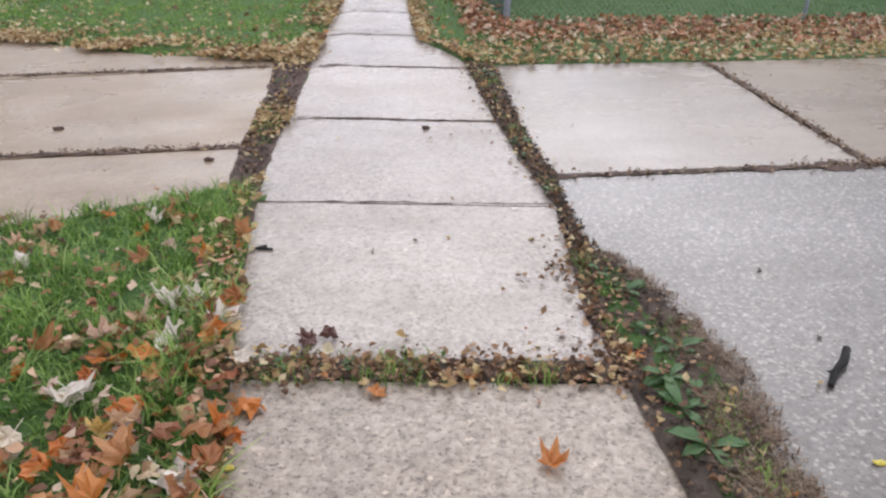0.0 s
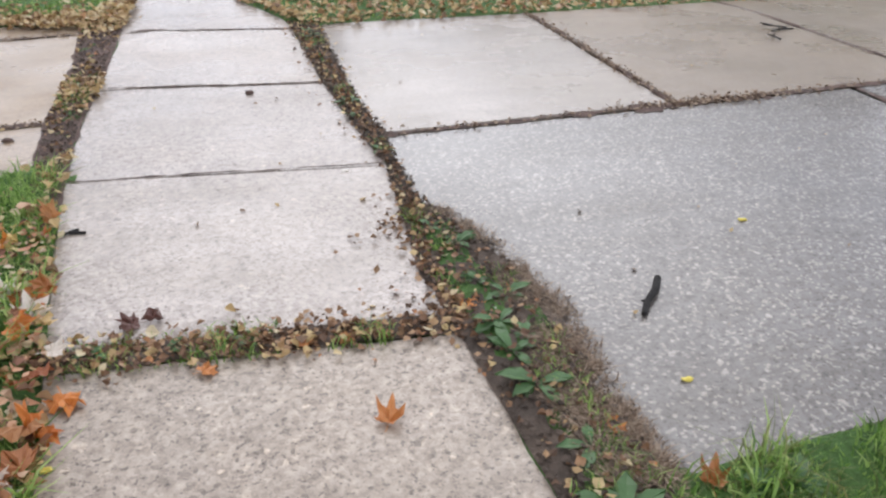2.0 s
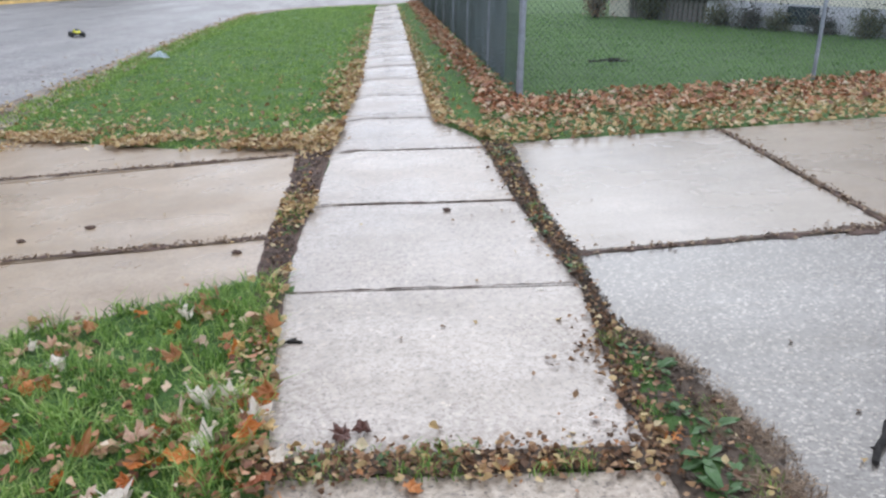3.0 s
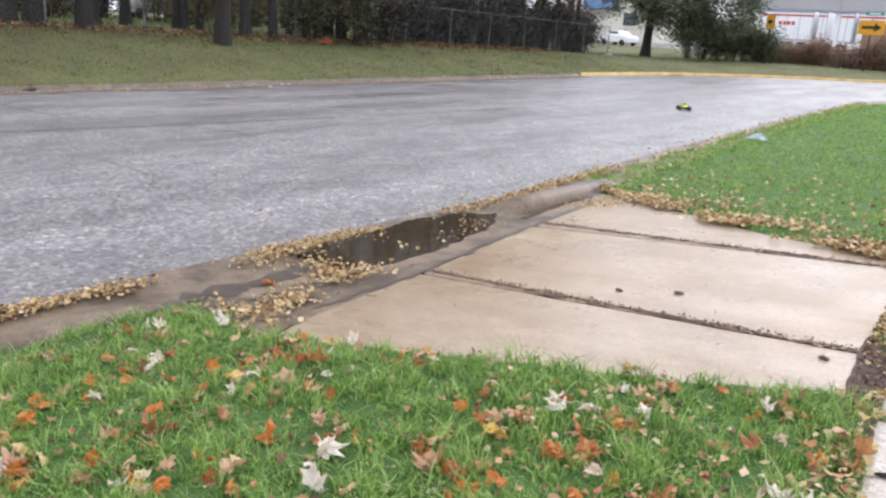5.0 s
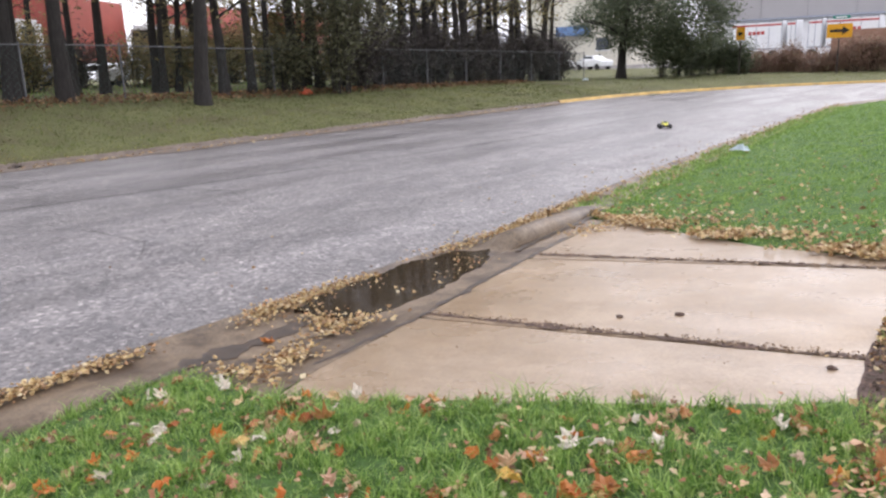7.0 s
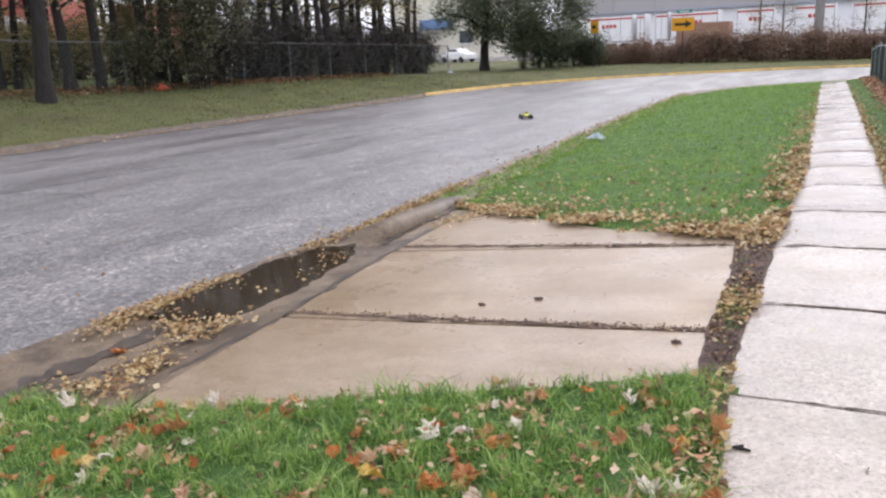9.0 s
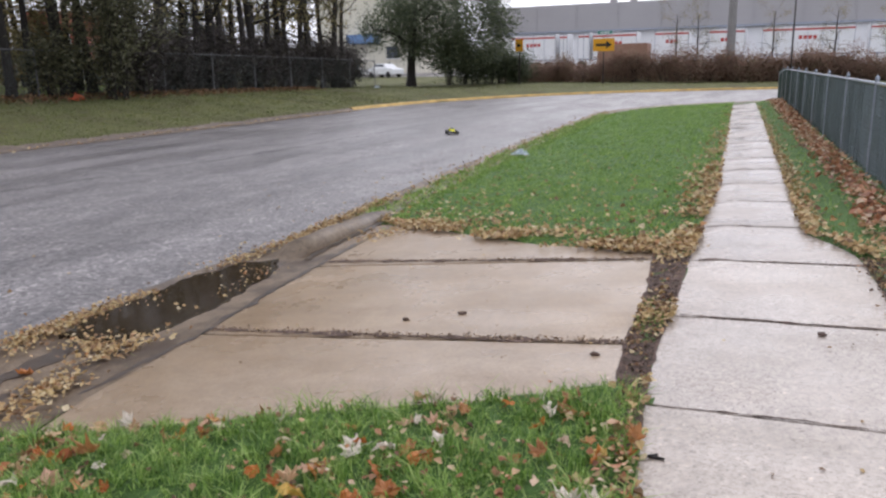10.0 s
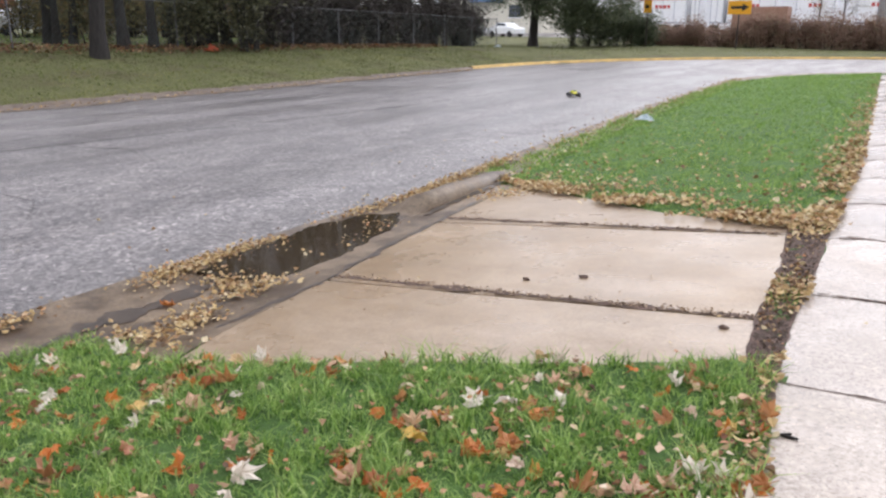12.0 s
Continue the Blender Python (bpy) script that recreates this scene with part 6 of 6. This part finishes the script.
litter("leaf_litter", 4000, s_kerb, (0.025, 0.055), M_LITTER, "yellow and tan leaves drifted along the kerb", 0.012, 0.035, 1)
litter("leaf_litter", 1100, s_kerb_far, (0.035, 0.07), M_LITTER, "tan leaves along the kerb edge", 0.012, 0.03, 2)
litter("leaf_litter", 1500, s_gutter, (0.025, 0.055), M_LITTER, "wet yellow leaves caught round the puddle", 0.02, 0.03, 3)
def s_puddle(rs):
    x, y = rs.uniform(-5.6, -4.8), rs.uniform(5.6, 7.9)
    return (x, y) if clumps(x, y, 2, 2.2) > rs.uniform(-0.3, 0.5) else None


litter("leaf_litter", 90, s_puddle, (0.02, 0.045), M_LITTER, "small wet leaves afloat on the puddle", 0.042, 0.004, 33)
litter("leaf_litter", 2100, s_apron_edge, (0.035, 0.07), M_LITTER, "tan leaves drifted on the grass edge", 0.03, 0.03, 4)
litter("leaf_litter", 1200, s_walk_left, (0.04, 0.085), M_LITTER, "tan leaves along the sidewalk edge", 0.025, 0.05, 5)
litter("leaf_litter", 1100, s_walk_right, (0.04, 0.08), M_LITTER, "tan leaves along the sidewalk edge", 0.025, 0.05, 6)
litter("leaf_litter", 3600, s_fence_left, (0.05, 0.105), M_RUST, "rust-orange leaves drifted along the fence", 0.02, 0.08, 7)
litter("leaf_litter", 3600, s_fence_right, (0.045, 0.1), M_RUST, "rust-orange leaves drifted below the fence", 0.01, 0.07, 8)
litter("leaf_litter", 4800, s_fence_low, (0.03, 0.075), M_LITTER, "tan leaves mixed into the drift", 0.015, 0.035, 18)
litter("leaf_litter", 420, s_strip, (0.012, 0.04), M_LITTER, "small leaf scraps on the soil joints", 0.018, 0.015, 9)
litter("leaf_litter", 1900, s_strip, (0.01, 0.035), M_DUSK, "small brown leaf scraps on the soil joints", 0.014, 0.015, 29)
def s_spill(rs):
    if rs.uniform() < 0.45:
        return rs.uniform(-0.6, 0.72), 3.51 + rs.normal(0, 0.055)
    y = rs.uniform(3.5, 4.55) if rs.uniform() < 0.6 else rs.uniform(5.2, 8.2)
    return walk_right(y) + 0.05 - rs.exponential(0.06) * (0.6 + max(0, clumps(y, 1, 2, 3.0)) * 2), y


litter("leaf_litter", 1100, s_spill, (0.01, 0.035), M_DUSK, "brown scraps spilled over the sidewalk edge", 0.008, 0.012, 31)
litter("leaf_litter", 130, s_spill, (0.02, 0.05), M_LITTER, "small yellow leaves along the soil joint", 0.012, 0.012, 32)
litter("leaf_litter", 280, s_walk_edge, (0.02, 0.06), M_LITTER, "leaf scraps along the lawn edge", 0.02, 0.04, 10)
litter("leaf_litter", 420, s_lawn, (0.015, 0.04), M_RUST, "leaf scraps sunk in the lawn", 0.03, 0.05, 11)
litter("leaf_litter", 560, s_median, (0.03, 0.08), M_LITTER, "scattered tan leaves on the grass", 0.05, 0.04, 12)
litter("leaf_litter", 5200, s_tree_line, (0.07, 0.15), M_DUSK, "brown leaf drift under the far trees", 0.02, 0.14, 13)
litter("leaf_litter", 700, s_far_kerb, (0.05, 0.1), M_LITTER, "brown leaves along the far kerb", 0.01, 0.02, 14)
litter("leaf_litter", 80, s_pave, (0.01, 0.03), M_LITTER, "leaf crumbs on the concrete", 0.006, 0.002, 15)
litter("leaf_litter", 130, s_road, (0.02, 0.05), M_LITTER, "stray leaves on the asphalt", 0.006, 0.004, 16)


# ---- weeds in the soil strip ----
M_WEED = per_island("weed_green", [(0.0, (0.05, 0.11, 0.035)), (0.6, (0.09, 0.18, 0.06)), (1.0, (0.20, 0.26, 0.08))], 0.5, trans=0.2)


def weed(x, y, size, seed):
    rs = np.random.default_rng(seed)
    t = tagged(new("weed"), "small broad-leaved green weed growing in the soil joint", "weed", "weeds in the joints")
    t.location = (x, y, height(x, y) + 0.008)
    for i in range(int(rs.integers(7, 12))):
        a, L = rs.uniform(0, 6.283), size * rs.uniform(0.6, 1.1)
        up = rs.uniform(0.2, 0.8)
        w = L * 0.2
        verts = []
        for f, ww in ((0, 0.15), (0.35, 0.7), (0.65, 1.0), (1.0, 0.05)):
            r, z = L * f, L * (up * f - 0.45 * f * f)
            for s in (-1, 0, 1):
                verts.append((r * math.cos(a) - s * w * ww * math.sin(a), r * math.sin(a) + s * w * ww * math.cos(a), z + (0.25 * w if s else 0)))
        faces = [(3 * i + j, 3 * i + j + 1, 3 * i + j + 4, 3 * i + j + 3) for i in range(3) for j in range(2)]
        raw("leaf", verts, faces, M_WEED, t)
    return t


spots = [(0.81, 3.13, 0.12), (0.79, 3.3, 0.1), (0.80, 3.47, 0.1), (0.86, 2.85, 0.1), (0.74, 4.2, 0.07), (0.80, 3.75, 0.08), (0.68, 5.28, 0.06), (-0.25, 3.5, 0.07), (-0.45, 3.52, 0.08), (0.0, 3.51, 0.06),
         (-0.93, 6.3, 0.07), (-0.96, 6.5, 0.08), (0.84, 2.6, 0.12), (1.3, 2.6, 0.14), (0.62, 6.2, 0.06), (0.55, 7.6, 0.07)]
random.seed(5)
for i in range(14):
    y = random.uniform(2.5, 8.0)
    spots.append((random.uniform(walk_right(y) + 0.02, max(walk_right(y) + 0.04, drive_left(y) - 0.08)), y, random.uniform(0.05, 0.10)))
for k, (x, y, s) in enumerate(spots):
    weed(x, y, s, 100 + k)
litter("leaf_litter", 620, s_corner, (0.02, 0.05), M_RUST, "brown crumpled leaves gathered at the lawn corner", 0.03, 0.05, 21)


def s_clod(rs):
    if rs.uniform() < 0.7:
        y = rs.uniform(2.3, 8.2)
        return rs.uniform(walk_right(y) - 0.02, drive_left(y) + 0.03), y
    y = rs.uniform(5.0, 8.5)
    return rs.uniform(apron_right(y), walk_left(y)), y


litter("soil_crumb", 3500, s_clod, (0.008, 0.03), M_SOIL, "dark soil crumbs and twigs on the bare strips", 0.012, 0.012, 23)


def s_more(rs):
    x, y = rs.uniform(-4.9, -0.5), rs.uniform(1.2, 5.0)
    return (x, y) if lawn_near(x, y) and rs.uniform() < leaf_drift(x, y) else None


litter("leaf_litter", 700, s_more, (0.018, 0.05), M_DUSK, "crumpled rust-brown leaves thick in the lawn", 0.03, 0.03, 27)


def s_tuft(rs):
    y = rs.normal(8.3, 0.22) if rs.uniform() < 0.55 else rs.normal(6.4, 0.22)
    return rs.uniform(apron_right(y) - 0.02, walk_left(y) + 0.03), y


litter("leaf_litter", 400, s_tuft, (0.025, 0.06), M_LITTER, "tan leaves caught in the grass of the soil joint", 0.015, 0.03, 26)


def s_joint(rs):
    k = rs.integers(5)
    if k == 0:
        x = rs.uniform(0.75, 6)
        return x, cross_joint(x) + rs.normal(0, 0.035)
    if k == 1:
        return 2.49 + rs.normal(0, 0.03), rs.uniform(5.4, 8.1)
    if k == 2:
        x = rs.uniform(-4.3, -1.0)
        return x, 5.9 - 0.03 * (x + 2.5) + rs.normal(0, 0.03)
    if k == 3:
        x = rs.uniform(-4.7, -1.3)
        return x, 8.19 - 0.06 * (x + 3) + rs.normal(0, 0.035)
    return rs.normal(2.7, 0.3), 5.41 + rs.normal(0, 0.04)


litter("joint_debris", 2600, s_joint, (0.008, 0.03), M_DEAD, "brown dead scraps lodged in the joints", 0.008, 0.006, 24)


# ---- small things on the paving ----
def scrap(name, x, y, size, mat, label, category, seed):
    """A little crumpled lump."""
    rs = np.random.default_rng(seed)
    bm = bmesh.new()
    bmesh.ops.create_icosphere(bm, subdivisions=2, radius=1.0)
    for v in bm.verts:
        k = 1 + 0.45 * noise.noise(v.co * 1.7 + Vector((seed, 0, 0)))
        v.co = Vector((v.co.x * size[0] * k, v.co.y * size[1] * k, (v.co.z + 0.7) * size[2] * k))
    o = part(name, bm, mat)
    o.location = (x, y, height(x, y))
    return tagged(o, label, category)


# Dark spots on apron and walk, added as small lumps.
for k, (x, y, w) in enumerate(((-2.34, 6.42, 0.04), (-2.73, 6.25, 0.03), (-1.17, 5.62, 0.03), (0.05, 6.19, 0.03))):
    scrap("leaf_clump", x, y, (w, w * 0.6, 0.012), M_CRACK, "small dark clump on the concrete", "leaf clump", k)
M_PETAL = plain("pale_scrap", (0.75, 0.70, 0.62), 0.6, 0, 0.1, 20, 0.1)
M_YSCRAP = plain("yellow_leaf_scrap", (0.72, 0.58, 0.10), 0.6, 0, 0.1, 20, 0.1)
for k, (x, y, m) in enumerate(((0.47, 4.87, M_PETAL), (2.0, 3.95, M_YSCRAP), (1.25, 3.05, M_YSCRAP), (0.82, 3.55, M_PETAL), (0.86, 3.42, M_PETAL), (0.9, 3.2, M_YSCRAP), (-0.5, 3.05, M_YSCRAP))):
    scrap("leaf_scrap", x, y, (0.02, 0.011, 0.006), m, "small pale leaf scrap lying on the ground", "leaf scrap", 20 + k)
for k, (x, y, a, L) in enumerate(((4.1, 6.85, 0.4, 0.3), (4.3, 6.95, 2.2, 0.22), (4.0, 6.6, 1.2, 0.2), (2.4, 13.4, 0.1, 0.7), (2.6, 13.5, 0.6, 0.5), (-0.72, 4.35, 0.2, 0.12))):
    tw = tagged(new("twig"), "thin dark fallen twig lying on the ground", "twig")
    bm = bmesh.new()
    z = height(x, y) + (0.012 if y < 10 else 0.07)
    a0 = Vector((x, y, z))
    d = Vector((math.cos(a), math.sin(a), 0)) * L
    e = Vector((-d.y, d.x, 0)) * 0.12
    for p, q in ((a0, a0 + d * 0.5 + e), (a0 + d * 0.5 + e, a0 + d), (a0 + d * 0.5 + e, a0 + d * 0.8 + e * 2.5)):
        tube(bm, p, q, 0.008 if y < 10 else 0.02, 0.005, 6)
    part("shaft", bm, M_BARK, tw)
